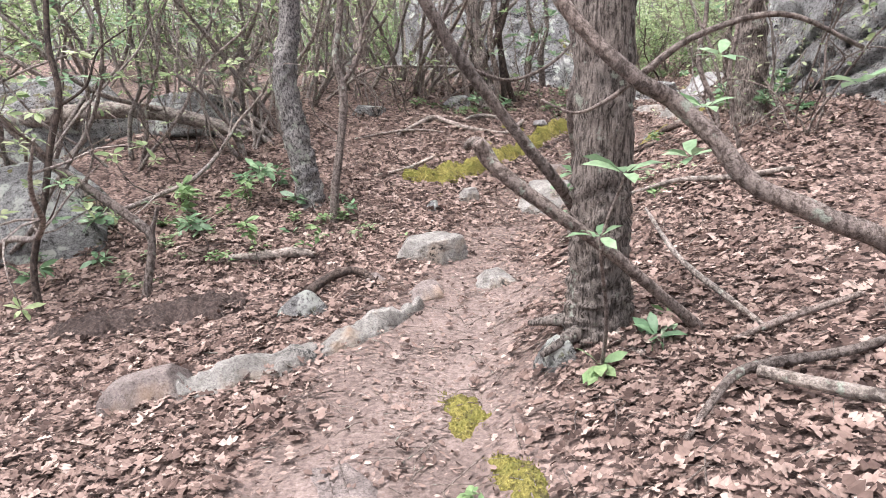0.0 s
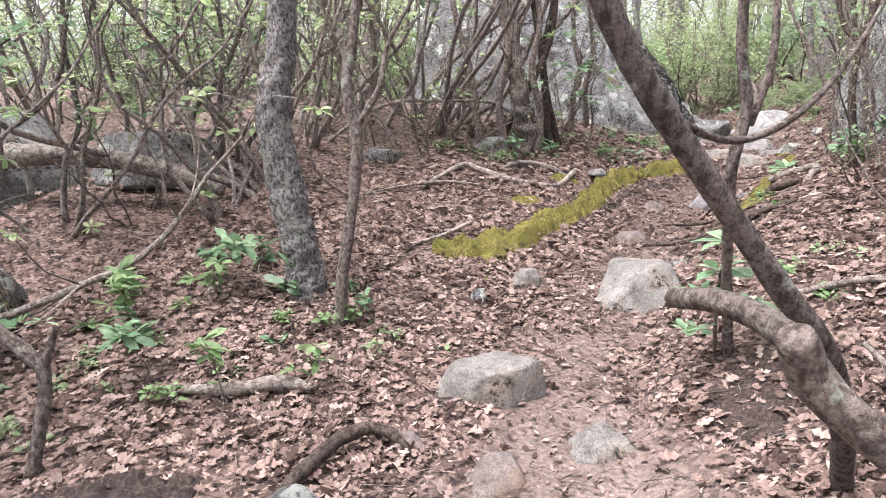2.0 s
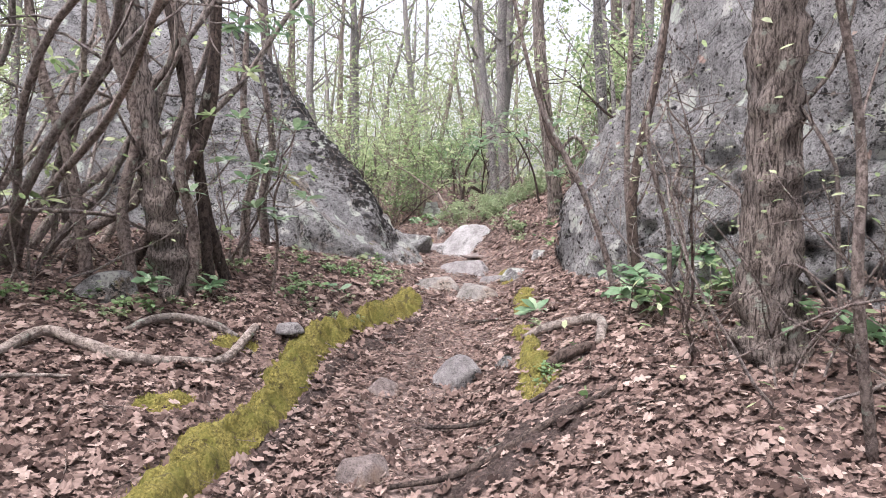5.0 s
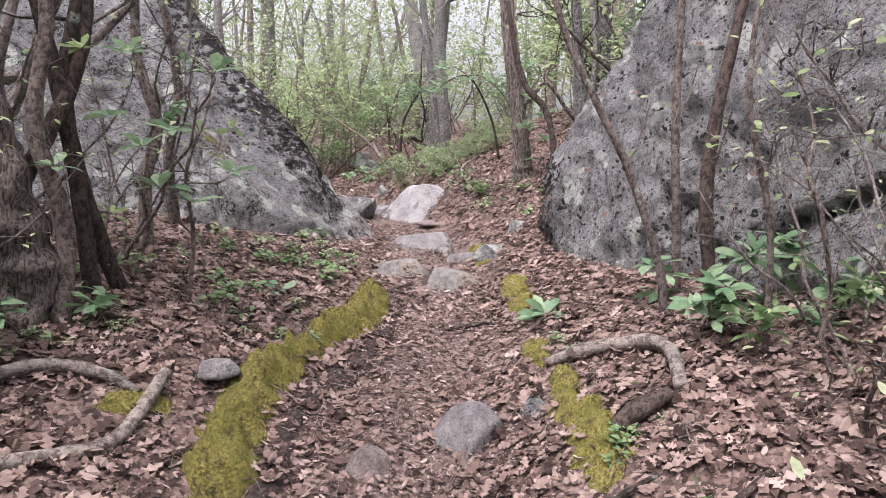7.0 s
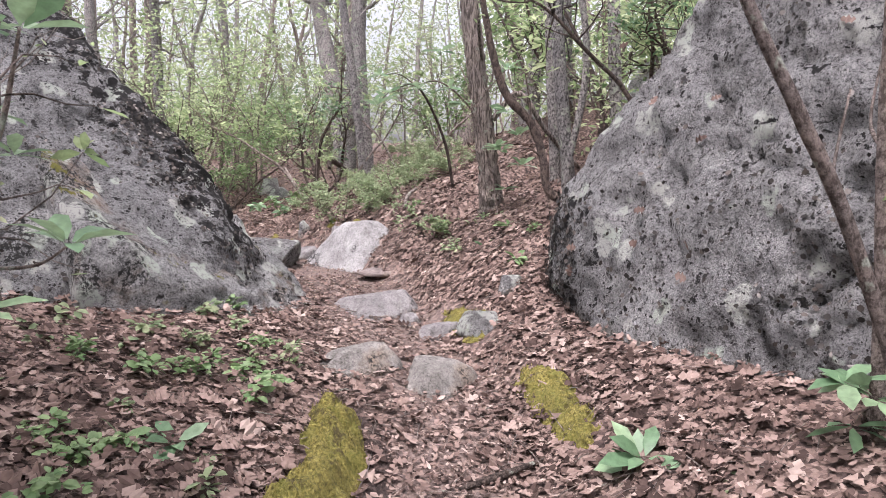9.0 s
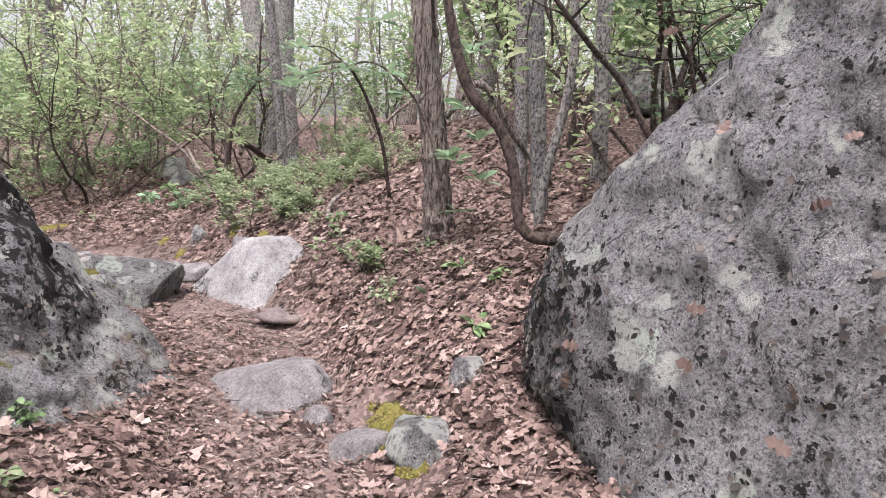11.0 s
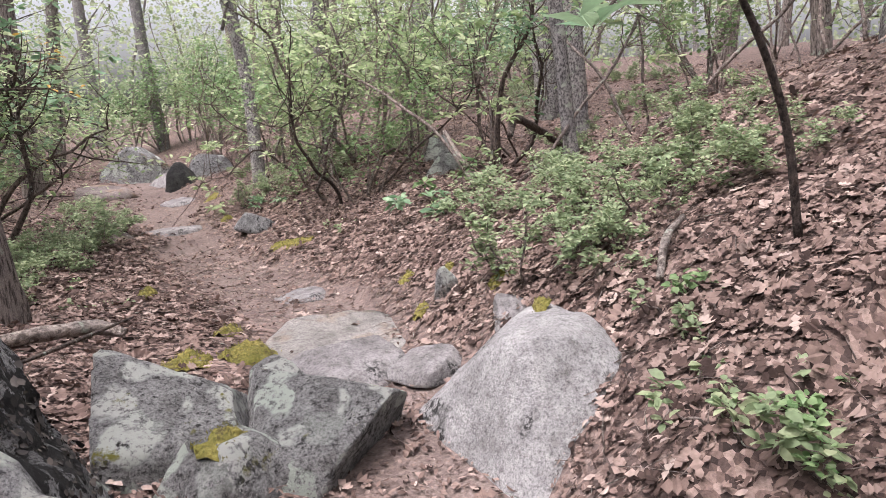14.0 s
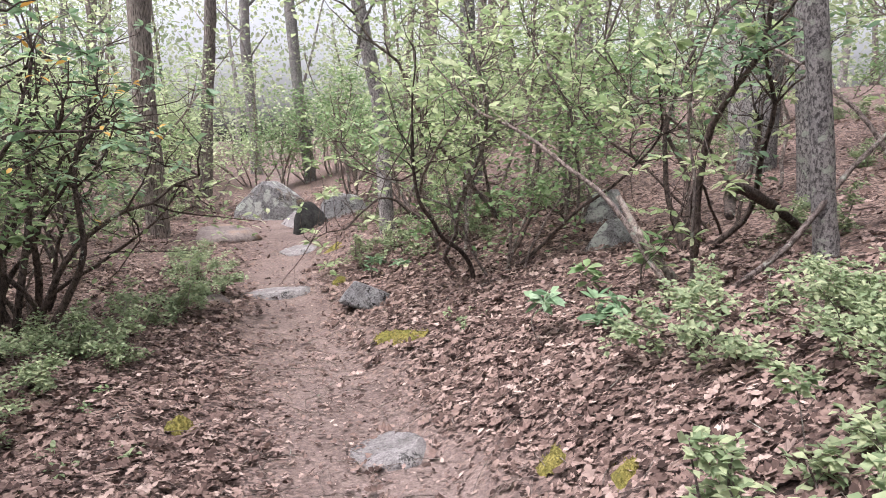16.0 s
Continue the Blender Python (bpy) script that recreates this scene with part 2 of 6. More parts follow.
PALE_STONE = stone_material("pale_worn_stone", (0.16, 0.149, 0.146), (0.3, 0.284, 0.279), black=0.03, worn=True)
WHITE_STONE = stone_material("whitish_granite", (0.24, 0.233, 0.228), (0.4, 0.39, 0.383), black=0.07, worn=True)
LICHEN_STONE = stone_material("lichen_covered_stone", (0.21, 0.207, 0.2), (0.37, 0.365, 0.355), lichen=0.2, black=0.03, moss=0.02)
BROWN_STONE = stone_material("brown_trail_stone", (0.16, 0.13, 0.12), (0.27, 0.228, 0.21), warm=0.3, worn=True)
RIDGE_STONE = stone_material("earthy_weathered_rock", (0.17, 0.158, 0.144), (0.32, 0.303, 0.28), black=0.03, warm=0.2, worn=True)
# near-black colour that paints the shade inside a hollow
HOLLOW_BLACK = stone_material("hollow_shade_black", (0.02, 0.02, 0.02), (0.06, 0.06, 0.055))
OAK_BARK = bark_material("furrowed_oak_bark", (0.06, 0.049, 0.043), (0.31, 0.27, 0.243), 65, 9, 0.05)
GREY_BARK = bark_material("grey_lichened_bark", (0.075, 0.07, 0.07), (0.36, 0.345, 0.335), 52, 34, 0.08)
STEM_BARK = bark_material("brown_laurel_bark", (0.095, 0.075, 0.065), (0.29, 0.245, 0.222), 42, 30, 0.06)
THICKET_BARK = bark_material("pale_laurel_bark", (0.15, 0.125, 0.11), (0.4, 0.355, 0.33), 42, 30, 0.05)
DARK_BARK = bark_material("dark_wet_bark", (0.04, 0.03, 0.026), (0.13, 0.1, 0.085), 45, 25, 0.02)
DEAD_WOOD = bark_material("weathered_dead_wood", (0.15, 0.125, 0.11), (0.42, 0.37, 0.33), 26, 26, 0.06)
MOSS = moss_material()
LITTER = leaf_material("dry_oak_leaves", [(0.0, (0.03, 0.02, 0.017)), (0.2, (0.095, 0.064, 0.054)), (0.5, (0.19, 0.133, 0.112)), (0.8, (0.275, 0.2, 0.17)), (0.95, (0.34, 0.26, 0.222)), (1.0, (0.42, 0.335, 0.29))], 0.88, 0.06)
LITTER.node_tree.nodes["Principled BSDF"].inputs["Specular IOR Level"].default_value = 0.12
RHODO = leaf_material("waxy_blue_green_leaves", [(0.0, (0.11, 0.2, 0.105)), (0.5, (0.185, 0.3, 0.165)), (1.0, (0.29, 0.41, 0.24))], 0.4, 0.35)
FRESH = leaf_material("fresh_light_green_leaves", [(0.0, (0.2, 0.29, 0.13)), (0.5, (0.36, 0.45, 0.23)), (1.0, (0.58, 0.64, 0.4))], 0.5, 0.6)
BRIGHT = leaf_material("bright_green_leaves", [(0.0, (0.13, 0.23, 0.09)), (1.0, (0.27, 0.37, 0.18))], 0.42, 0.35)
LOWLEAF = leaf_material("small_shrub_leaves", [(0.0, (0.18, 0.25, 0.13)), (0.6, (0.3, 0.37, 0.21)), (1.0, (0.42, 0.47, 0.28))], 0.55, 0.45)
# greens paled so that distance haze is put into the leaf colour
HAZELEAF = leaf_material("haze_paled_leaves", [(0.0, (0.26, 0.33, 0.18)), (0.5, (0.4, 0.46, 0.29)), (1.0, (0.55, 0.59, 0.42))], 0.6, 0.55)
YELLOWLEAF = leaf_material("yellowing_leaves", [(0.0, (0.45, 0.25, 0.05)), (1.0, (0.6, 0.4, 0.1))], 0.5, 0.3)

# ---- shape helpers ----
def hash01(a, b, c, seed):
    n = (a * 374761393 + b * 668265263 + c * 2147483647 + seed * 1442695041) & 0xFFFFFFFF
    n = ((n ^ (n >> 13)) * 1274126177) & 0xFFFFFFFF
    return ((n ^ (n >> 16)) & 0xFFFFFF) / float(0xFFFFFF)


def vnoise(p, scale, seed=0, octaves=1):
    """Smooth value noise in -1..1 at points p (n, 3)."""
    out, amp, tot = 0.0, 1.0, 0.0
    p = np.asarray(p, float) * scale
    for o in range(octaves):
        f = np.floor(p)
        i = f.astype(np.int64)
        u = p - f
        u = u * u * (3 - 2 * u)
        acc = 0.0
        for dx in (0, 1):
            for dy in (0, 1):
                for dz in (0, 1):
                    w = (u[:, 0] if dx else 1 - u[:, 0]) * (u[:, 1] if dy else 1 - u[:, 1]) * (u[:, 2] if dz else 1 - u[:, 2])
                    acc = acc + w * hash01(i[:, 0] + dx, i[:, 1] + dy, i[:, 2] + dz, seed + 7 * o)
        out = out + amp * (2 * acc - 1)
        tot += amp
        amp *= 0.5
        p = p * 2.03
    return out / tot


def mesh_of(name, verts, faces, mat, smooth=True):
    """A mesh from a vertex array and a list of face arrays, each (n, k)."""
    me = bpy.data.meshes.new(name)
    verts = np.asarray(verts, np.float32)
    me.vertices.add(len(verts))
    me.vertices.foreach_set("co", verts.ravel())
    faces = [np.asarray(f, np.int32) for f in faces if len(f)]
    loops = np.concatenate([f.ravel() for f in faces])
    sizes = np.concatenate([np.full(len(f), f.shape[1]) for f in faces])
    me.loops.add(len(loops))
    me.loops.foreach_set("vertex_index", loops)
    me.polygons.add(len(sizes))
    me.polygons.foreach_set("loop_start", np.r_[0, np.cumsum(sizes)[:-1]].astype(np.int32))
    me.polygons.foreach_set("use_smooth", np.full(len(sizes), smooth))
    me.update(calc_edges=True)
    me.validate()
    me.materials.append(mat)
    return me


def merged(pieces):
    """Joins (verts, faces) pieces into one."""
    vs, fs, k = [], {}, 0
    for v, faces in pieces:
        vs.append(v)
        for f in faces:
            if len(f):
                f = np.asarray(f)
                fs.setdefault(f.shape[1], []).append(f + k)
        k += len(v)
    return np.concatenate(vs), [np.concatenate(f) for f in fs.values()]


def part(name, geo, mat, parent, label="", smooth=True):
    ob = new(name, mesh_of(name, geo[0], geo[1], mat, smooth))
    ob.parent = parent
    return tagged(ob, label) if label else ob


def thing(name, x, y, z, label, category, group="", rz=0.0):
    ob = new(name)
    ob.empty_display_size = 0.1
    ob.matrix_basis = pose(x, y, z, 0, 0, rz)
    return tagged(ob, label, category, group)


def solid(name, geo, mat, x, y, z, label, category, group="", kind="", smooth=True):
    ob = new(name, mesh_of(name, geo[0], geo[1], mat, smooth))
    ob.matrix_basis = pose(x, y, z)
    return tagged(ob, label, category, group, kind)


def spline(points, steps):
    """A smooth line through points, with steps points between each two."""
    p = np.asarray(points, float)
    q = np.vstack([2 * p[0] - p[1], p, 2 * p[-1] - p[-2]])
    out = []
    for k in range(1, len(q) - 2):
        for t in np.linspace(0, 1, steps, endpoint=False):
            a, b, c, d = q[k - 1:k + 3]
            out.append(0.5 * (2 * b + (c - a) * t + (2 * a - 5 * b + 4 * c - d) * t * t + (3 * b - a - 3 * c + d) * t ** 3))
    return np.vstack([out, p[-1]])


def tube(path, radii, sides=8, rough=0.12, seed=0, fine=12.0):
    """A knobbly closed tube along a path."""
    path = np.asarray(path, float)
    n = len(path)
    r = np.interp(np.linspace(0, 1, n), np.linspace(0, 1, len(radii)), radii)
    tan = np.gradient(path, axis=0)
    tan /= np.linalg.norm(tan, axis=1, keepdims=True) + 1e-9
    side = np.cross(tan[0], (0.31, 0.9, 0.2) if abs(tan[0][1]) < 0.8 else (0.9, 0.2, 0.3))
    side /= np.linalg.norm(side)
    ang = np.linspace(0, 2 * math.pi, sides, endpoint=False)
    rings = []
    for k in range(n):
        side = side - tan[k] * (side @ tan[k])
        side /= np.linalg.norm(side) + 1e-9
        up = np.cross(tan[k], side)
        rings.append(path[k] + r[k] * (np.cos(ang)[:, None] * side + np.sin(ang)[:, None] * up))
    v = np.array(rings).reshape(-1, 3)
    if rough:
        cen = np.repeat(path, sides, 0)
        k = 1 + rough * vnoise(v, fine, seed, 2) * np.repeat(np.minimum(r * 40, 1.5), sides)[:]
        v = cen + (v - cen) * k[:, None]
    a = np.arange(n - 1)[:, None] * sides + np.arange(sides)
    b = np.arange(n - 1)[:, None] * sides + (np.arange(sides) + 1) % sides
    quads = np.stack([a, b, b + sides, a + sides], -1).reshape(-1, 4)
    v = np.vstack([v, path[0], path[-1]])
    s = np.arange(sides)
    caps = np.vstack([np.stack([(s + 1) % sides, s, np.full(sides, n * sides)], 1), np.stack([(n - 1) * sides + s, (n - 1) * sides + (s + 1) % sides, np.full(sides, n * sides + 1)], 1)])
    return v, [quads, caps]


def wander(rng, start, way, length, steps, bend, lift=0.0):
    """A crooked line that starts out one way and strays."""
    p, d = np.array(start, float), np.array(way, float)
    d /= np.linalg.norm(d)
    out = [p.copy()]
    for _ in range(steps):
        d = d + rng.normal(0, bend, 3) + (0, 0, lift)
        d /= np.linalg.norm(d)
        p = p + d * length / steps
        out.append(p.copy())
    return np.array(out)


BALL = {}


def ball(level):
    if level not in BALL:
        bm = bmesh.new()
        bmesh.ops.create_icosphere(bm, subdivisions=level, radius=1)
        BALL[level] = (np.array([v.co[:] for v in bm.verts]), np.array([[v.index for v in f.verts] for f in bm.faces]))
        bm.free()
    return BALL[level]


def rock_geo(planes, level, seed, rough=0.03, sharp=14.0, scale=1.0):
    """A rock round the origin, cut by planes (nx, ny, nz, distance), its edges worn and its faces uneven."""
    d, f = ball(level)
    n = np.array([p[:3] for p in planes], float)
    n /= np.linalg.norm(n, axis=1, keepdims=True)
    dist = np.array([p[3] for p in planes], float)
    q = np.maximum(d @ n.T, 1e-3) / dist
    r = (q ** sharp).sum(1) ** (-1 / sharp)
    v = d * r[:, None]
    size = float(np.median(r))
    k = rough * (vnoise(v, 1.6 / size, seed, 3) + 0.55 * vnoise(v, 6 / size, seed + 3, 2) + 0.3 * vnoise(v, 20 / size, seed + 5, 2))
    v = v + d * (k * size)[:, None]
    return v * scale, [f]


def stone_planes(rng, sx, sy, sz, extra=5):
    """Random cuts of a stone of about that half size."""
    out = [(1, 0.1, 0.1, sx), (-1, 0.1, 0.15, sx), (0.1, 1, 0.1, sy), (-0.1, -1, 0.2, sy), (rng.normal(0, 0.12), rng.normal(0, 0.12), 1, sz), (0, 0, -1, sz)]
    for _ in range(extra):
        a, e = rng.uniform(0, 6.28), rng.uniform(0.1, 0.9)
        n = np.array([math.cos(a) * math.cos(e), math.sin(a) * math.cos(e), math.sin(e)])
        out.append((*n, rng.uniform(0.72, 0.93) * np.linalg.norm(n * (sx, sy, sz))))
    return out


LEAVES = {
    "blade": ([(0, 0, 0), (0.5, -1, 0.15), (1, 0, -0.05), (0.5, 1, 0.15)], [(0, 2, 1), (0, 3, 2)]),
    "oval": ([(0, 0, 0), (0.28, -0.85, 0.12), (0.66, -0.9, 0.08), (1, 0, -0.08), (0.66, 0.9, 0.1), (0.28, 0.85, 0.14)], [(0, 5, 1), (1, 5, 4), (1, 4, 2), (2, 4, 3)]),
    "simple": ([(0, 0, 0), (0.5, -1, 0.12), (1, 0, -0.05), (0.5, 1, 0.12), (0.5, 0, 0)], [(0, 4, 1), (1, 4, 2), (2, 4, 3), (3, 4, 0)]),
    "waxy": ([(0, 0, 0), (0.3, -0.8, 0.06), (0.3, 0, 0), (0.3, 0.8, 0.06), (0.68, -0.95, 0.02), (0.68, 0, -0.05), (0.68, 0.95, 0.02), (1, 0, -0.14)],
             [(0, 2, 1), (0, 3, 2), (1, 2, 5), (1, 5, 4), (2, 3, 6), (2, 6, 5), (4, 5, 7), (5, 6, 7)]),
    "oak": ([(0, 0, 0.02), (0.24, -0.7, 0.1), (0.38, -0.3, 0.02), (0.56, -1, 0.14), (0.7, -0.42, 0.04), (0.84, -0.62, 0.12), (1, 0, 0.05), (0.86, 0.55, 0.06), (0.68, 0.36, 0.02), (0.6, 0.95, 0.18), (0.4, 0.34, 0.03), (0.27, 0.8, 0.08)],
            [(0, 11, 1), (1, 11, 2), (2, 11, 10), (2, 10, 3), (3, 10, 9), (3, 9, 4), (4, 9, 8), (4, 8, 5), (5, 8, 7), (5, 7, 6)]),
}


def leaves_geo(p, way, nor, length, width, shape="simple", curl=None, rng=None):
    """Leaves at points p, along way, facing nor."""
    t, f = LEAVES[shape]
    t, f = np.array(t, float), np.array(f)
    p, way, nor = (np.asarray(a, float) for a in (p, way, nor))
    way = way / (np.linalg.norm(way, axis=1, keepdims=True) + 1e-9)
    side = np.cross(nor, way)
    side /= np.linalg.norm(side, axis=1, keepdims=True) + 1e-9
    nor = np.cross(way, side)
    length, width = np.broadcast_to(length, len(p)), np.broadcast_to(width, len(p))
    c = np.zeros(len(p)) if curl is None else curl
    u, w, h = t[:, 0], t[:, 1], t[:, 2]
    lift = h[None] * width[:, None] + c[:, None] * (u[None] - 0.4) ** 2 * length[:, None] + np.abs(c)[:, None] * 0.35 * (w[None] ** 2) * width[:, None]
    v = p[:, None] + (u[None] * length[:, None])[..., None] * way[:, None] + (w[None] * width[:, None])[..., None] * side[:, None] + lift[..., None] * nor[:, None]
    k = np.arange(len(p))[:, None, None] * len(t) + f[None]
    return v.reshape(-1, 3), [k.reshape(-1, 3)]


# ---- the lie of the land ----
TRAIL_Y = [-6, 0, 2.5, 4, 5.5, 7, 9, 10.5, 12.3, 14, 16, 18, 21, 28, 45]
TRAIL_X = [0.6, -0.1, -0.25, 0, 0.35, 0.85, 2.2, 3.4, 4.3, 4.85, 4.95, 4.75, 4.35, 4.2, 3.5]
RISE_Y = [-8, 0, 3, 4.7, 6, 7, 8.5, 9.4, 10.8, 12.3, 14, 15.5, 17, 18, 20, 21.5, 28, 60]
RISE_Z = [-0.2, -0.1, -0.13, -0.1, 0.1, 0.25, 0.55, 0.66, 0.87, 1.0, 1.1, 1.1, 0.98, 0.95, 0.86, 0.97, 1.05, 1.8]
SIDE_Y = [-5, 2, 5, 7, 9, 10.5, 11.5, 14, 16, 18, 25]
SIDE_R = [0.2, 0.3, 0.4, 0.6, 0.46, 0.44, 0.75, 0.75, 0.5, 0.34, 0.28]
CAP_R = [2.0, 2.0, 2.0, 2.0, 2.0, 2.0, 2.2, 3.0, 3.6, 3.6, 3.6]
SIDE_L = [-0.02, -0.06, -0.03, 0.1, 0.18, 0.25, 0.26, 0.2, 0.16, 0.16, 0.1]


def eased(y, ys, vs):
    return (np.interp(y - 0.35, ys, vs) + np.interp(y, ys, vs) + np.interp(y + 0.35, ys, vs)) / 3


def off_trail(x, y):
    return (x - eased(y, TRAIL_Y, TRAIL_X)) * np.where((y > 6) & (y < 13), 0.82, 0.95)


def land(x, y):
    """The height of the ground, without its small unevenness."""
    x, y = np.asarray(x, float), np.asarray(y, float)
    d = off_trail(x, y)
    r, l = np.maximum(d - 0.3, 0), np.maximum(-d - 0.45, 0)
    cap = eased(y, SIDE_Y, CAP_R)
    mound = 0.13 * np.exp(-((x - 0.86) ** 2 + (y - 3.42) ** 2) / 0.2)  # the rise on which the oak stands
    fall = 0.2 * np.maximum(-d - 4.2, 0) * np.clip((15 - y) / 4, 0, 1) * np.clip((y + 4) / 4, 0, 1)
    fall = 4 * (1 - np.exp(-fall / 4))
    return eased(y, RISE_Y, RISE_Z) + cap * (1 - np.exp(-r * eased(y, SIDE_Y, SIDE_R) / cap)) - fall + mound + 1.2 * (1 - np.exp(-l * eased(y, SIDE_Y, SIDE_L) / 1.2))


def uneven(x, y):
    p = np.stack([np.ravel(x), np.ravel(y), np.zeros(np.size(x))], 1)
    d = np.abs(off_trail(p[:, 0], p[:, 1]))
    a = np.clip(d / 0.8, 0.25, 1)
    return (a * (0.05 * vnoise(p, 0.9, 3, 2) + 0.022 * vnoise(p, 4.5, 5, 2)) + 0.008 * vnoise(p, 14, 9, 2) - 0.03 * np.exp(-(d / 0.4) ** 2)).reshape(np.shape(x))


def floor_z(x, y):
    return land(x, y) + uneven(x, y)


def z_at(x, y):
    return float(floor_z(np.array([x], float), np.array([y], float))[0])


def bareness(x, y):
    p = np.stack([np.ravel(x), np.ravel(y), np.zeros(np.size(x))], 1)
    d = np.abs(off_trail(p[:, 0], p[:, 1])) + 0.22 * vnoise(p, 1.7, 21, 3)
    strength = np.interp(p[:, 1], [0, 4.5, 5.5, 10, 12, 15, 18, 24], [1.2, 1.2, 0.6, 0.65, 0.9, 1.0, 0.9, 0.7])
    return (strength * np.clip(1.25 - d / np.interp(p[:, 1], [0, 4.2, 5.5, 12, 13.5], [0.68, 0.62, 0.42, 0.42, 0.6]), 0, 1)).reshape(np.shape(x))


def axis(lo, hi, step, far, count):
    grow = np.geomspace(step, far, count)
    return np.r_[(lo - np.cumsum(grow))[::-1], np.arange(lo, hi, step), hi + np.cumsum(grow) - step]


def build_ground():
    xs, ys = axis(-4.5, 8.5, 0.09, 60, 42), axis(0.5, 23, 0.09, 60, 42)
    gx, gy = np.meshgrid(xs, ys)
    v = np.stack([gx, gy, floor_z(gx, gy)], -1).reshape(-1, 3)
    w = len(xs)
    i = (np.arange(len(ys) - 1)[:, None] * w + np.arange(w - 1)).ravel()
    me = mesh_of("ground", v, [np.stack([i, i + 1, i + w + 1, i + w], 1)], FLOOR)
    a = me.attributes.new("bare", "FLOAT", "POINT")
    a.data.foreach_set("value", bareness(gx, gy).astype(np.float32).ravel())
    tagged(new("ground", me), "woodland floor of brown leaf litter with a worn earth footpath", "ground", kind="structure")


build_ground()

# ---- the two boulders ----
def great_boulder(name, cx, cy, cz, planes, mat, label, seed, ledges=0.0, level=6, front=(0, -0.5, 0.2)):
    """A boulder with flaked, pitted faces; front is the side that has the finest relief."""
    d, f = ball(level)
    d = d + np.array(front)
    d = d / np.linalg.norm(d, axis=1, keepdims=True)
    n = np.array([p[:3] for p in planes], float)
    n /= np.linalg.norm(n, axis=1, keepdims=True)
    q = np.maximum(d @ n.T, 1e-3) / np.array([p[3] for p in planes])
    v = d * (((q ** 40).sum(1)) ** (-1 / 40))[:, None]
    w = v + (cx, cy, cz)
    dent = 0.06 * vnoise(w, 1.1, seed, 3) + 0.045 * vnoise(w, 4.5, seed + 1, 3) + 0.045 * vnoise(w, 12, seed + 2, 3) + 0.02 * vnoise(w, 30, seed + 3, 2)
    dent = dent - 0.05 * np.exp(-(vnoise(w, 2.3, seed + 4, 2) / 0.07) ** 2) * (vnoise(w, 1.2, seed + 6) > 0.0)
    dent = dent - 0.3 * (np.clip(vnoise(w, 3.4, seed + 5, 2), 0.1, 0.2) - 0.1)
    if ledges:
        h = w[:, 2] * 0.9 + w[:, 1] * 0.42 + 0.08 * vnoise(w, 1.5, seed + 8, 2)
        h = h + 0.05 * vnoise(w, 0.7, seed + 12, 2) + 0.03 * vnoise(w, 6, seed + 13, 2)
        s = (h / 0.36 + 0.25 * np.sin(h * 3.1)) % 1.0
        reach = np.clip((8.7 - w[:, 1]) / 0.6, 0, 1) * np.clip((2.3 - w[:, 2]) / 0.5, 0, 1)
        gap = np.exp(-((s - 0.5) / 0.05) ** 2) * np.clip(0.85 + vnoise(w, 0.9, seed + 9), 0, 1)
        dent = dent - ledges * reach * (gap + 0.5 * ((s + 0.5) % 1.0))
    v = v + d * dent[:, None]
    return solid(name, (v, [f]), mat, cx, cy, cz, label, "boulder")


def plane_at(c, n, p):
    n = np.array(n, float)
    n /= np.linalg.norm(n)
    return (*n, float(n @ (np.array(p) - c)))


C1 = np.array((1.25, 14.7, 1.3))
slope_boulder = great_boulder("boulder", *C1, [
    plane_at(C1, (0.05, -0.76, 0.65), (2.25, 12.43, 1.62)), plane_at(C1, (0.1, -0.98, 0.2), (2.5, 12.2, 1.2)),
    plane_at(C1, (0.88, 0.02, 0.47), (3.43, 13.2, 1.75)), plane_at(C1, (0.98, 0.1, 0.1), (3.8, 13.4, 1.1)), plane_at(C1, (0.62, -0.68, 0.4), (3.3, 12.55, 1.5)),
    (-1, 0, 0.25, 2.3), (-0.6, -0.7, 0.4, 2.2), plane_at(C1, (0.6, 0.78, 0.15), (3.35, 14.25, 1.6)), (0, 1, 0.1, 2.4), (0, 0, -1, 1.6), (0.1, 0.1, 1, 4.2)],
    GRANITE_BLACK, "huge grey granite boulder sloping to the path, streaked with black lichen", 11, front=(0.3, -0.55, 0.25))
C3 = np.array((3.05, 12.95, 0.85))
great_boulder("boulder", *C3, [
    plane_at(C3, (0.4, -0.52, 0.75), (3.5, 12.45, 1.2)), plane_at(C3, (0.85, -0.4, 0.3), (3.92, 12.5, 1.0)), plane_at(C3, (0.1, -1, 0.2), (3.3, 12.1, 1.1)),
    plane_at(C3, (0.9, 0.4, 0.3), (3.95, 12.9, 1.05)), (-1, 0, 0, 0.9), (0, 1, 0.2, 0.9), (0, 0, -1, 0.6)],
    GRANITE, "pale grey toe slab of rock lying against the big boulder", 17, level=5)
C2 = np.array((6.2, 8.4, 1.7))
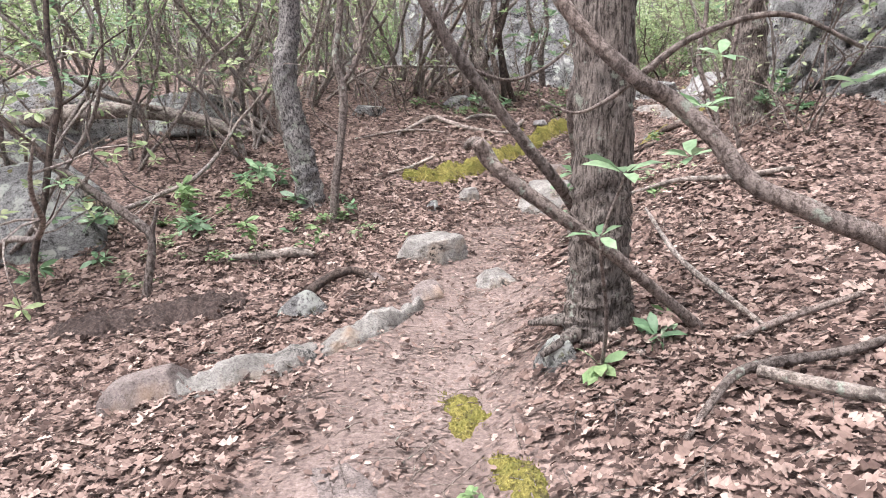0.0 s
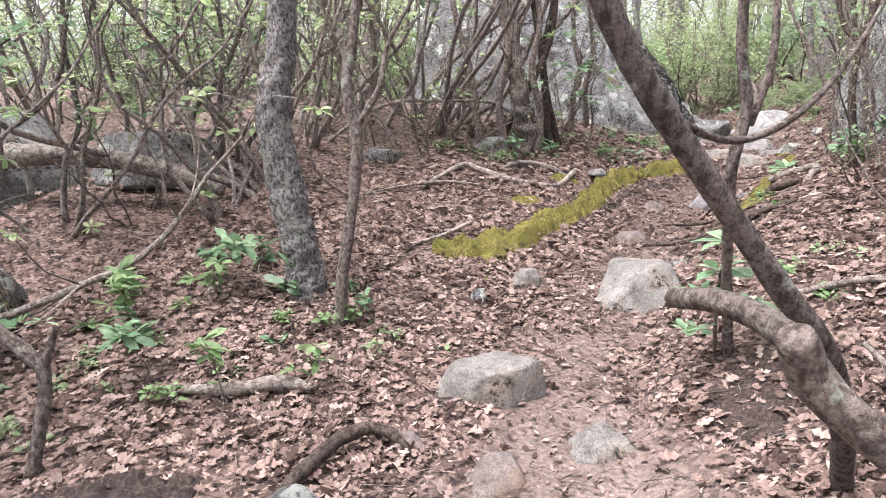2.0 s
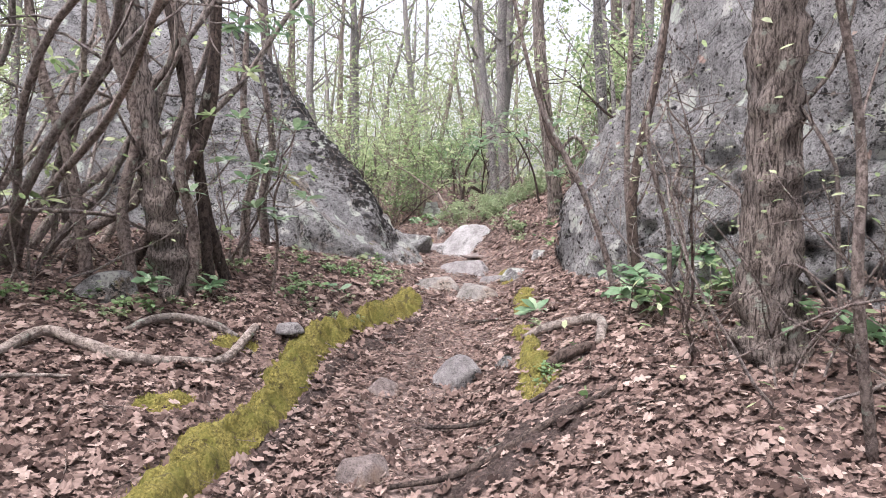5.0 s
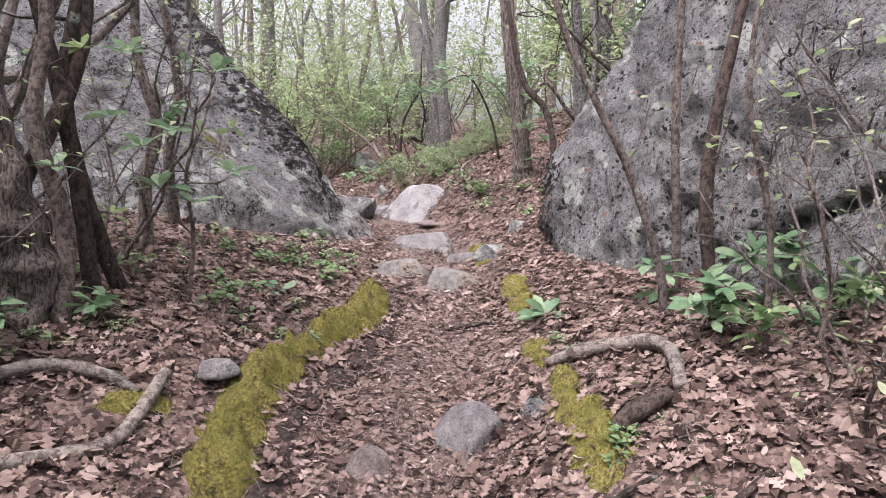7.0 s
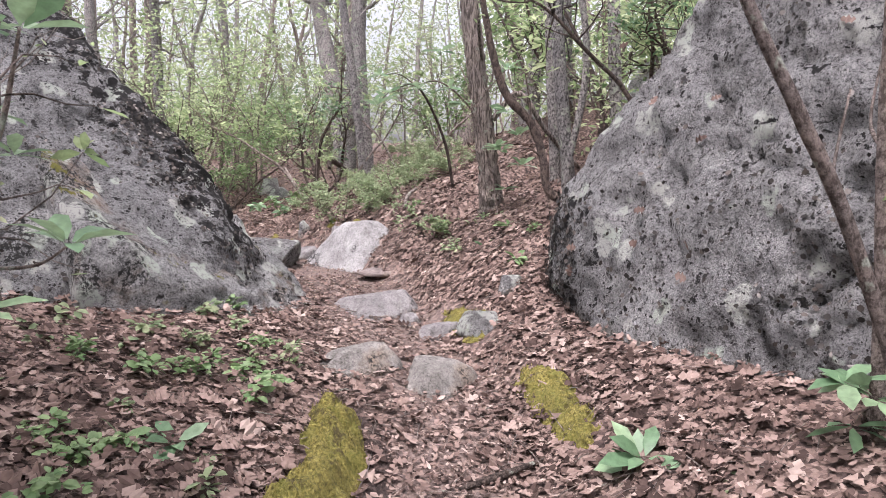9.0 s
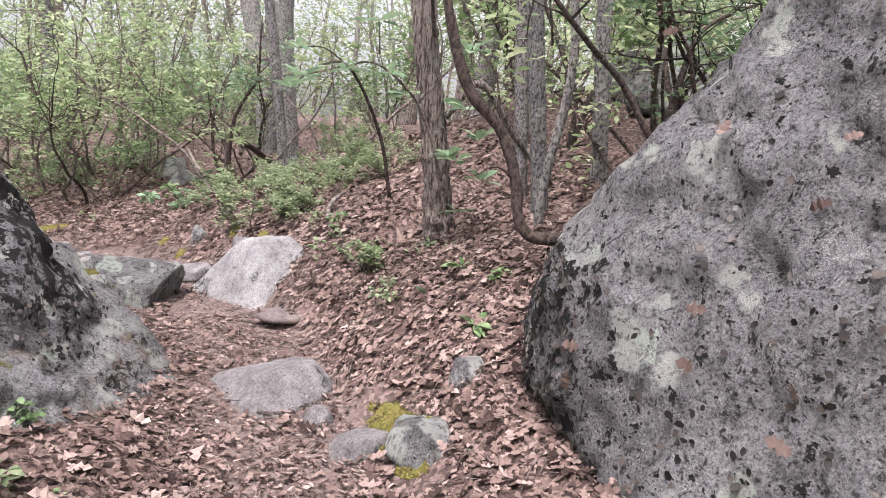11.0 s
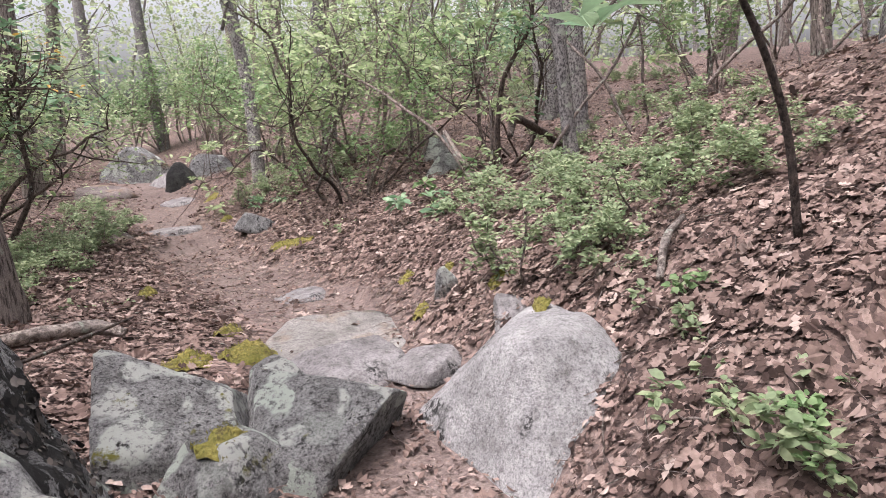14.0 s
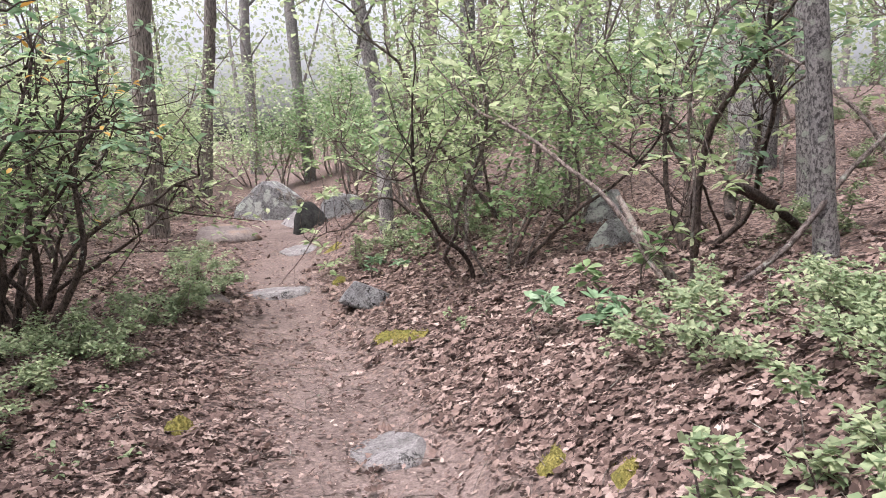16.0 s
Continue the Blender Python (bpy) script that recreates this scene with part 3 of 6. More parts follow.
ledge_boulder = great_boulder("boulder", *C2, [
    plane_at(C2, (-0.94, 0.2, 0.2), (4.36, 9.74, 1.7)), plane_at(C2, (-0.25, 0.96, 0.1), (4.75, 11.02, 1.7)), plane_at(C2, (-0.26, 0.71, 0.65), (5.0, 10.5, 2.44)),
    plane_at(C2, (-0.72, 0.64, 0.25), (4.57, 10.72, 1.7)), plane_at(C2, (-0.6, 0.55, -0.6), (4.42, 10.6, 1.2)),
    plane_at(C2, (-0.9, -0.3, 0.15), (3.72, 7.4, 1.5)), (0, -1, 0.2, 3.1), (1, 0, 0.2, 2.6), (0, 0, 1, 2.9), (0, 0, -1, 1.8), (-0.6, -0.6, 0.5, 2.9)],
    GRANITE_LEDGE, "massive rough grey granite boulder with ledges beside the path", 23, ledges=0.2, front=(-0.55, 0.15, 0.1))


TRIPE = leaf_material("dark_rock_tripe", [(0.0, (0.016, 0.014, 0.013)), (0.6, (0.05, 0.043, 0.038)), (0.9, (0.11, 0.092, 0.08)), (1.0, (0.25, 0.23, 0.21))], 0.85)


def rock_tripe(boulder, way_to, set_in, stray, n, seed):
    """Curled dark flakes of lichen, crowded where the rock lies far out along way_to."""
    rng = np.random.default_rng(seed)
    me = boulder.data
    v, nor = np.zeros(len(me.vertices) * 3, np.float32), np.zeros(len(me.vertices) * 3, np.float32)
    me.vertices.foreach_get("co", v)
    me.vertices.foreach_get("normal", nor)
    v, nor = v.reshape(-1, 3), nor.reshape(-1, 3)
    far = np.clip((v @ np.array(way_to) - set_in) / 0.25, 0, 1)
    patch = np.clip(0.6 + 1.4 * vnoise(v, 3.0, seed, 2), 0.05, 1)
    weight = (far + stray * np.clip(vnoise(v, 1.6, seed + 1, 2), 0, 1)) * patch
    k = rng.choice(len(v), n, p=weight / weight.sum())
    way = np.cross(nor[k], rng.normal(0, 1, (n, 3)))
    q = v[k] + nor[k] * 0.004 + rng.normal(0, 0.012, (n, 3))
    size = 0.01 + 0.028 * rng.random(n) ** 1.8
    tagged(part("lichen_crust", leaves_geo(q, way, nor[k] + rng.normal(0, 0.3, (n, 3)), size, size * rng.uniform(0.25, 0.5, n), "oval", rng.normal(1.0, 0.6, n)), TRIPE, boulder, "curled blackish flakes of rock tripe"), kind="stuff")


rock_tripe(slope_boulder, (0.88, 0.0, 0.47), 1.6, 0.35, 14000, 301)
rock_tripe(ledge_boulder, (-0.72, 0.64, 0.0), 2.52, 0.2, 6000, 302)


def stuck_leaves():
    """Dead leaves caught on the rough face of the big boulder."""
    rng = np.random.default_rng(77)
    p, way, nor = [], [], []
    for _ in range(24):
        y, z = rng.uniform(6.5, 10.6), rng.uniform(1.3, 3.2)
        x = 4.36 + (0.2 * (y - 9.74) + 0.2 * (z - 1.7)) / 0.94
        p.append((x - 0.03, y, z))
        way.append((rng.normal(0, 0.2), rng.normal(0, 1), rng.normal(0, 1)))
        nor.append((-1, rng.normal(0.2, 0.4), 0.2))
    n = len(p)
    size = rng.uniform(0.04, 0.1, n)
    solid("caught_leaves", leaves_geo(p, way, nor, size, size * 0.35, "oak", rng.normal(0.4, 0.5, n)), LITTER, 0, 0, 0, "dead brown leaves caught on the boulder's rough face", "leaves", kind="stuff", smooth=False)


stuck_leaves()

# ---- stones ----
STONE_SHADES = {"earthy": RIDGE_STONE, "grey": GRANITE, "pale": PALE_STONE, "lichen": LICHEN_STONE, "brown": BROWN_STONE, "dark": HOLLOW_BLACK, "black": GRANITE_BLACK}


def stone(x, y, sx, sy, sz, rz, seed, shade, label, name="stone", sink=0.4, tilt=(0, 0), level=4, dz=0.0, extra=11):
    """A stone of that half size, sunk into the ground."""
    rng = np.random.default_rng(seed)
    geo = rock_geo(stone_planes(rng, sx, sy, sz, extra), level, seed, 0.05, 30)
    ob = solid(name, geo, STONE_SHADES[shade], 0, 0, 0, label, "stone")
    ob.matrix_basis = pose(x, y, z_at(x, y) + sz * (1 - 2 * sink) + dz, tilt[0], tilt[1], rz)
    return ob


stone(-0.15, 5.5, 0.32, 0.2, 0.12, 8, 2, "earthy", "angular grey stone lying on the leaf litter", sink=0.3, tilt=(6, -6), level=5)
stone(0.38, 5.02, 0.2, 0.16, 0.06, 20, 3, "earthy", "flat pale stone worn into the footpath", sink=0.45)
stone(-0.14, 4.78, 0.15, 0.13, 0.06, 30, 4, "brown", "flat reddish brown stone in the footpath", sink=0.42)
stone(-0.55, 5.02, 0.1, 0.08, 0.05, 10, 5, "brown", "small flat brown stone among dead leaves", sink=0.45)
stone(-0.98, 4.5, 0.16, 0.14, 0.12, 20, 6, "lichen", "small stone coated with yellow moss", sink=0.35, tilt=(0, 20))
stone(0.26, 6.94, 0.12, 0.09, 0.08, 30, 7, "earthy", "small angular grey stone on the litter", sink=0.3)
stone(-0.11, 6.68, 0.09, 0.07, 0.05, 60, 8, "grey", "small grey stone half hidden by leaves")
stone(1.1, 6.78, 0.29, 0.3, 0.17, -15, 9, "earthy", "broad grey stone set into the slope", sink=0.32, tilt=(-4, 4), level=5, extra=3)
stone(1.45, 7.1, 0.1, 0.08, 0.05, 0, 10, "grey", "small grey stone beside the footpath")
stone(1.3, 7.88, 0.17, 0.12, 0.07, 5, 12, "brown", "low brown stone in the footpath")
stone(1.78, 8.75, 0.14, 0.1, 0.05, 50, 13, "brown", "low flat stone in the footpath", sink=0.45)
stone(2.28, 8.72, 0.13, 0.12, 0.13, 20, 14, "pale", "upright round grey stone in the footpath", sink=0.25, tilt=(10, 8))
stone(2.58, 8.6, 0.1, 0.07, 0.04, 50, 15, "grey", "small flat stone by the moss")
stone(1.34, 9.45, 0.11, 0.09, 0.035, 10, 16, "pale", "flat pale stone lying on moss", sink=0.1, dz=0.06)
stone(3.6, 10.8, 0.26, 0.16, 0.09, 25, 18, "earthy", "long grey stone forming a low step in the path", sink=0.35)
stone(3.3, 11.2, 0.22, 0.17, 0.09, 15, 19, "earthy", "rounded grey stone beside the step", sink=0.4)
stone(4.2, 11.45, 0.16, 0.12, 0.06, 0, 20, "pale", "small flat pale stone in the footpath")
stone(4.3, 12.2, 0.36, 0.33, 0.1, 15, 21, "pale", "broad flat pale stone paving the path", sink=0.4, level=5)
stone(4.22, 11.78, 0.09, 0.08, 0.05, 15, 22, "pale", "small pale stone in front of the paving stone")
stone(4.32, 11.15, 0.15, 0.18, 0.08, 30, 24, "lichen", "mossy stone beside the footpath", sink=0.4)
stone(4.72, 11.25, 0.1, 0.09, 0.07, 0, 25, "grey", "small stone at the foot of the boulder")
W = np.array((5.35, 14.0, 1.1))
solid("stone", rock_geo([plane_at(W, (-0.12, -0.74, 0.66), (5.3, 13.6, 1.3)), plane_at(W, (0.95, -0.15, 0.2), (5.68, 13.9, 1.3)), plane_at(W, (-0.86, -0.1, 0.5), (4.98, 13.75, 1.15)), plane_at(W, (0.0, 0.12, 1), (5.4, 14.1, 1.5)), plane_at(W, (-0.5, 0.5, 0.7), (5.3, 14.2, 1.45)), plane_at(W, (0.5, -0.4, 0.75), (5.6, 13.75, 1.42)),
                         (0, 1, 0.2, 0.55), (0.1, -1, 0.1, 0.72), (0, 0, -1, 0.4)], 5, 26, 0.045, 22), WHITE_STONE, *W, "large whitish granite stone standing beside the path", "stone")
stone(5.68, 14.7, 0.14, 0.32, 0.1, -20, 27, "pale", "narrow pale ridge of stone behind the white stone", sink=0.35, dz=-0.11)
stone(5.14, 14.7, 0.24, 0.19, 0.05, 15, 28, "pale", "flat slab of grey stone at the path's edge", sink=0.0, level=5)
J = np.array((4.48, 14.2, 1.15))
solid("stone", rock_geo([plane_at(J, (-0.2, -0.3, 0.93), (4.45, 14.15, 1.33)), plane_at(J, (0.62, -0.66, -0.38), (4.62, 14.06, 1.2)), plane_at(J, (-0.3, -0.93, 0.2), (4.32, 13.9, 1.2)), plane_at(J, (-0.9, 0.1, 0.3), (4.14, 14.2, 1.2)),
                         plane_at(J, (0.2, 1, 0.25), (4.6, 14.52, 1.25)), plane_at(J, (0.95, 0.3, 0.1), (4.8, 14.35, 1.2)), plane_at(J, (0.35, 0.3, 0.88), (4.6, 14.35, 1.29)), (0, 0, -1, 0.35)], 5, 29, 0.05, 40), LICHEN_STONE, *J, "jutting grey stone blotched with pale lichen, hollow beneath", "stone")
K = np.array((3.9, 14.38, 1.18))
solid("stone", rock_geo([plane_at(K, (0.12, -0.35, 0.93), (3.9, 14.35, 1.4)), plane_at(K, (0.15, -0.97, 0.15), (3.9, 14.08, 1.2)), plane_at(K, (0.95, -0.2, 0.25), (4.13, 14.3, 1.25)), plane_at(K, (0.5, 0.3, 0.8), (4.05, 14.5, 1.36)),
                         (-1, 0, 0.1, 0.32), (0, 1, 0.2, 0.34), (0, 0, -1, 0.35)], 5, 30, 0.05, 40), LICHEN_STONE, *K, "broad stone covered with pale green lichen", "stone")
stone(4.36, 14.78, 0.18, 0.13, 0.1, 25, 31, "lichen", "stone capped with pale green lichen", sink=0.2)
stone(4.02, 14.03, 0.27, 0.17, 0.13, 10, 32, "lichen", "stone carrying a cushion of yellow moss", sink=0.3)
stone(4.9, 15.5, 0.5, 0.62, 0.06, 20, 33, "earthy", "flat bedrock slab worn bare in the footpath", sink=0.4, level=5, extra=3, dz=-0.02)
stone(4.75, 14.95, 0.3, 0.28, 0.1, 10, 34, "pale", "flat rock step in the footpath", sink=0.3, level=5, dz=-0.035, extra=3)
stone(5.0, 17.0, 0.3, 0.32, 0.05, 0, 35, "pale", "grey bedrock showing through the footpath", sink=0.42, dz=-0.025)
stone(4.98, 13.1, 0.24, 0.16, 0.025, 10, 36, "brown", "thin flat stone lying in the footpath", sink=0.5, dz=-0.01, extra=2)
stone(5.56, 15.42, 0.07, 0.05, 0.13, 10, 37, "grey", "small upright stone among moss", sink=0.15)
stone(5.22, 20.25, 0.36, 0.22, 0.11, 25, 38, "black", "dark slanting slab of rock at the path's edge", sink=0.3, tilt=(0, 18))
stone(4.3, 21.35, 0.5, 0.3, 0.06, 5, 39, "pale", "flat grey stones paving the footpath", sink=0.35, dz=-0.03)
stone(4.55, 23.9, 0.35, 0.3, 0.05, 0, 40, "pale", "flat stone in the distant footpath")
stone(3.65, 21.0, 0.16, 0.12, 0.08, 0, 41, "brown", "small stone at the path's edge")
stone(3.35, 25.2, 0.6, 0.5, 0.12, 15, 42, "brown", "low mossy rock beside the path", sink=0.3)
stone(4.05, 28.6, 0.75, 0.6, 0.5, 0, 43, "grey", "big grey boulder beside the distant path", name="boulder", sink=0.25, level=5)
stone(5.35, 26.4, 0.5, 0.4, 0.28, -12, 44, "black", "dark overhanging rock beside the distant path", name="boulder", sink=0.25, level=5)
# lump added in near-black to stand for the shade of a hollow
stone(4.75, 26.0, 0.3, 0.25, 0.3, 20, 45, "dark", "near-black lump standing in for the shaded hollow beside a rock", name="hollow_shade", sink=0.2, level=4)
stone(4.6, 27.1, 0.35, 0.4, 0.2, 20, 46, "pale", "pale stone beside the distant path")
stone(-3.7, 6.1, 0.6, 0.5, 0.42, 10, 47, "grey", "grey boulder under the laurel thicket", name="boulder", sink=0.3, level=5)
stone(-4.6, 8.2, 1.1, 0.7, 0.5, 5, 48, "grey", "dark grey boulder behind a fallen trunk", name="boulder", sink=0.25, level=5)
stone(-3.0, 8.6, 0.7, 0.5, 0.22, 20, 49, "grey", "grey boulder in the thicket", name="boulder", sink=0.3, level=5)
stone(-1.0, 9.4, 0.28, 0.2, 0.07, 20, 50, "grey", "low stone in the leaf litter")
stone(0.2, 10.0, 0.2, 0.15, 0.1, 20, 51, "grey", "stone half hidden in leaf litter")
stone(-1.62, 3.34, 0.27, 0.17, 0.1, 12, 52, "brown", "weathered stone edging the path", sink=0.35, tilt=(0, -4), level=5)
stone(-2.55, 2.6, 0.1, 0.08, 0.06, 12, 53, "grey", "small stone at the edge of the path")
stone(-0.45, 2.35, 0.24, 0.2, 0.04, 12, 54, "brown", "smooth bedrock showing in the footpath", sink=0.45, dz=-0.03)
stone(0.55, 3.2, 0.1, 0.09, 0.1, 0, 55, "lichen", "mossy stone at the foot of a tree", sink=0.3)
stone(7.5, 19.4, 0.28, 0.2, 0.15, 20, 56, "lichen", "grey stone on the wooded slope", sink=0.3)
stone(7.9, 20.6, 0.32, 0.24, 0.18, 60, 57, "lichen", "grey stone among shrubs on the slope", sink=0.3)
stone(10.6, 13.2, 1.3, 0.7, 0.5, 20, 58, "grey", "grey ledge of rock on the hillside", name="boulder", sink=0.3, level=5)

# ---- moss ----
MOSS_BEDS = []


def moss_strip(points, widths, height, seed, label, lift=0.0, mat=None, name="moss", rough=1.0):
    """A cushion of moss along a line over the ground."""
    length = np.linalg.norm(np.diff(np.array(points), axis=0), axis=1).sum()
    path = spline(points, max(8, int(length / 0.014 / (len(points) - 1))))
    n = len(path)
    if mat is None or name in ("rock_ridge", "earth_heap", "earth_patch"):
        MOSS_BEDS.append((path[::6], max(widths) * 0.8, 0.1 if mat is None else 0.4))
    wid = np.interp(np.linspace(0, 1, n), np.linspace(0, 1, len(widths)), widths)
    tan = np.gradient(path, axis=0)
    tan /= np.linalg.norm(tan, axis=1, keepdims=True) + 1e-9
    side = np.stack([-tan[:, 1], tan[:, 0]], 1)
    across = np.linspace(-1, 1, 25)
    p2 = np.stack([path[:, 0], path[:, 1], np.zeros(n)], 1)
    wid = wid * (0.98 if mat is None else 1.0) * (1 + 0.35 * vnoise(p2, 5, seed, 2))
    ends = np.sqrt(np.clip(np.minimum(np.arange(n), np.arange(n)[::-1]) / (0.1 / 0.014), 0.1, 1))
    wid = wid * ends
    xy = path[:, None, :2] + across[None, :, None] * wid[:, None, None] * side[:, None]
    flat = xy.reshape(-1, 2)
    p3 = np.stack([flat[:, 0], flat[:, 1], np.zeros(len(flat))], 1)
    if mat is None or name.startswith("earth"):
        path[:, :2] += side * (0.05 * vnoise(p2, 2.6, seed + 8, 2))[:, None]
        xy = path[:, None, :2] + across[None, :, None] * wid[:, None, None] * side[:, None]
        flat = xy.reshape(-1, 2)
        p3 = np.stack([flat[:, 0], flat[:, 1], np.zeros(len(flat))], 1)
    rim = np.tile(1 - np.abs(across) ** (3 if name == "rock_ridge" else 1.4), n) * np.repeat(ends, 25)
    if mat is None or name.startswith("earth"):  # lumpy cushions that leave gaps and a ragged edge
        lump = np.clip(rim * 1.25 + 0.5 * vnoise(p3, 6, seed, 2) + (0.6 if length > 0.45 else 0.3) * vnoise(p3, 15, seed + 4, 2) - (0.32 if length > 0.45 else 0.22), -0.7, 1.15)
        z = floor_z(flat[:, 0], flat[:, 1]) + lift - 0.008 + height * lump * 0.9 + 0.02 * np.abs(vnoise(p3, 24, seed + 5, 2)) + 0.012 * vnoise(p3, 60, seed + 2, 2)
    else:
        z = floor_z(flat[:, 0], flat[:, 1]) + lift - 0.012 + height * rim * (0.7 + 0.6 * vnoise(p3, 8, seed, 2)) + rough * (0.036 * vnoise(p3, 13, seed + 1, 2) + 0.024 * vnoise(p3, 36, seed + 2, 2)) * (rim > 0.05)
    v = np.column_stack([flat, z])
    i = (np.arange(n - 1)[:, None] * 25 + np.arange(24)).ravel()
    geo = (v, [np.stack([i, i + 1, i + 26, i + 25], 1)])
    rng = np.random.default_rng(seed)
    k = rng.integers(0, len(v), int(260 * wid.mean() * 2 * np.linalg.norm(np.diff(path, axis=0), axis=1).sum() / 0.05) // 2)
    q = v[k] + rng.normal(0, 0.008, (len(k), 3)) * (1, 1, 0)
    way = rng.normal(0, 0.45, (len(k), 3)) + (0, 0, 1)
    tuft = leaves_geo(q, way, rng.normal(0, 1, (len(k), 3)), rng.uniform(0.01, 0.026, len(k)), 0.003, "blade")
    ob = thing(name, 0, 0, 0, label, name)
    part("cushion", geo, mat or MOSS, ob)
    if mat is None:
        tagged(part("tuft_mass", tuft, MOSS, ob), kind="stuff")
    return ob


moss_strip([(-0.45, 7.33), (0.1, 7.52), (0.72, 8.2), (1.15, 8.75)], [0.16, 0.2, 0.15, 0.13], 0.13, 1, "long bank of yellow-green moss along the path's edge")
moss_strip([(1.1, 8.7), (1.42, 9.3), (1.95, 9.78), (2.5, 10.2), (2.85, 10.75)], [0.14, 0.16, 0.14, 0.15, 0.14], 0.14, 2, "raised bank of yellow-green moss along the path's edge")
moss_strip([(0.3, 8.5), (0.62, 8.62)], [0.12, 0.1], 0.04, 3, "patch of yellow moss among dead leaves")
moss_strip([(0.8, 9.3), (1.1, 9.35)], [0.1, 0.12], 0.05, 4, "patch of yellow-green moss beside a root")
moss_strip([(2.3, 7.85), (2.6, 8.3), (2.85, 8.75)], [0.1, 0.13, 0.08], 0.07, 5, "cushion of yellow-green moss beside the path")
moss_strip([(2.9, 8.85), (3.1, 9.25)], [0.07, 0.1], 0.06, 6, "cushion of moss beside the path")
moss_strip([(3.45, 9.7), (3.75, 10.1), (3.95, 10.45)], [0.1, 0.13, 0.1], 0.07, 7, "cushion of yellow-green moss beside the path")
moss_strip([(4.2, 11.0), (4.35, 11.3), (4.45, 11.65)], [0.12, 0.14, 0.09], 0.07, 8, "yellow moss on stones by the path")
moss_strip([(-0.02, 3.25), (0.1, 3.0), (0.08, 2.75)], [0.08, 0.1, 0.07], 0.04, 9, "patch of yellow moss in the footpath's edge")
moss_strip([(0.15, 2.55), (0.27, 2.3), (0.25, 2.0)], [0.08, 0.1, 0.09], 0.04, 10, "patch of yellow moss on bare earth")
moss_strip([(-0.05, 6.95), (0.0, 7.0)], [0.06, 0.06], 0.03, 11, "small tuft of yellow moss")
moss_strip([(3.92, 15.22), (4.1, 15.48)], [0.22, 0.2], 0.1, 12, "mound of bright yellow-green moss beside the path")
moss_strip([(4.25, 15.2), (4.42, 15.52)], [0.18, 0.22], 0.08, 13, "mound of yellow-green moss beside the path")
moss_strip([(4.2, 15.8), (4.35, 16.05)], [0.1, 0.1], 0.05, 14, "patch of yellow moss in leaf litter")
moss_strip([(5.38, 15.35), (5.5, 15.55)], [0.07, 0.07], 0.05, 15, "tuft of moss by a small stone")
moss_strip([(5.7, 15.0), (5.85, 15.15)], [0.08, 0.08], 0.05, 16, "tuft of moss on the bank")
moss_strip([(5.75, 15.75), (5.85, 15.95)], [0.08, 0.08], 0.05, 17, "tuft of moss on the bank")
moss_strip([(5.58, 16.15), (5.68, 16.35)], [0.08, 0.07], 0.05, 18, "tuft of moss at the path's edge")
moss_strip([(3.82, 17.3), (3.93, 17.45)], [0.1, 0.09], 0.09, 19, "round cushion of yellow moss")
moss_strip([(5.15, 19.1), (5.3, 18.8), (5.5, 18.6)], [0.12, 0.14, 0.12], 0.05, 20, "strip of yellow moss at the path's edge")
moss_strip([(4.93, 21.2), (5.0, 21.5)], [0.12, 0.1], 0.06, 21, "patch of moss by the distant path")
moss_strip([(4.95, 23.1), (5.05, 23.5)], [0.15, 0.12], 0.06, 22, "patch of moss by the distant path")
moss_strip([(5.52, 14.25), (5.58, 14.42)], [0.08, 0.07], 0.04, 23, "patch of yellow moss on the white stone", lift=1.455 - z_at(5.55, 14.33))
moss_strip([(3.92, 14.01), (4.12, 14.05)], [0.11, 0.11], 0.06, 24, "thick yellow moss on a stone", lift=0.165)

# ---- trunks and stems that stand close to the path ----
def stem_thing(name, points, radii, mat, label, category="tree", sides=10, branches=(), steps=7, part_name="trunk", rough=0.12, fine=12.0, seed=1, whorls=()):
    """A trunk along points (the first on the ground), with side branches [(points, radii)] and whorls of leaves."""
    x, y, z = points[0]
    ob = thing(name, x, y, z, label, category)
    o = np.array((x, y, z))
    part(part_name, tube(spline(np.array(points) - o, steps), radii, sides, rough, seed, fine), mat, ob)
    for k, (p, r) in enumerate(branches):
        part("branch", tube(spline(np.array(p) - o, 5), r, 6, 0.1, seed + k), mat, ob)
    for k, (p, size, n) in enumerate(whorls):
        part("leaf_whorl", whorl_geo(np.array(p) - o, size, n, seed + k), RHODO, ob, "whorl of waxy green leaves")
    return ob


def whorl_geo(p, size, n, seed, droop=0.25, up=(0, 0, 1)):
    """A rosette of long leaves round a twig's end."""
    rng = np.random.default_rng(seed)
    a = np.arange(n) * 6.283 / n + rng.uniform(0, 6.28) + rng.normal(0, 0.2, n)
    e = rng.uniform(-0.35, 0.45, n)
    way = np.stack([np.cos(a) * np.cos(e), np.sin(a) * np.cos(e), np.sin(e)], 1) + 0.2 * np.array(up)
    q = np.asarray(p)[None] + way * 0.012
    length = size * rng.uniform(0.75, 1.15, n)
    return leaves_geo(q, way, np.tile((0, 0, 1.0), (n, 1)) + rng.normal(0, 0.2, (n, 3)), length, length * rng.uniform(0.17, 0.23, n), "waxy", -droop * rng.uniform(0.4, 1.6, n))


def ground_points(pts, lift=0.0):
    return [(x, y, z_at(x, y) + dz + lift) for x, y, dz in pts]


zq = z_at(-2.27, 4.86)
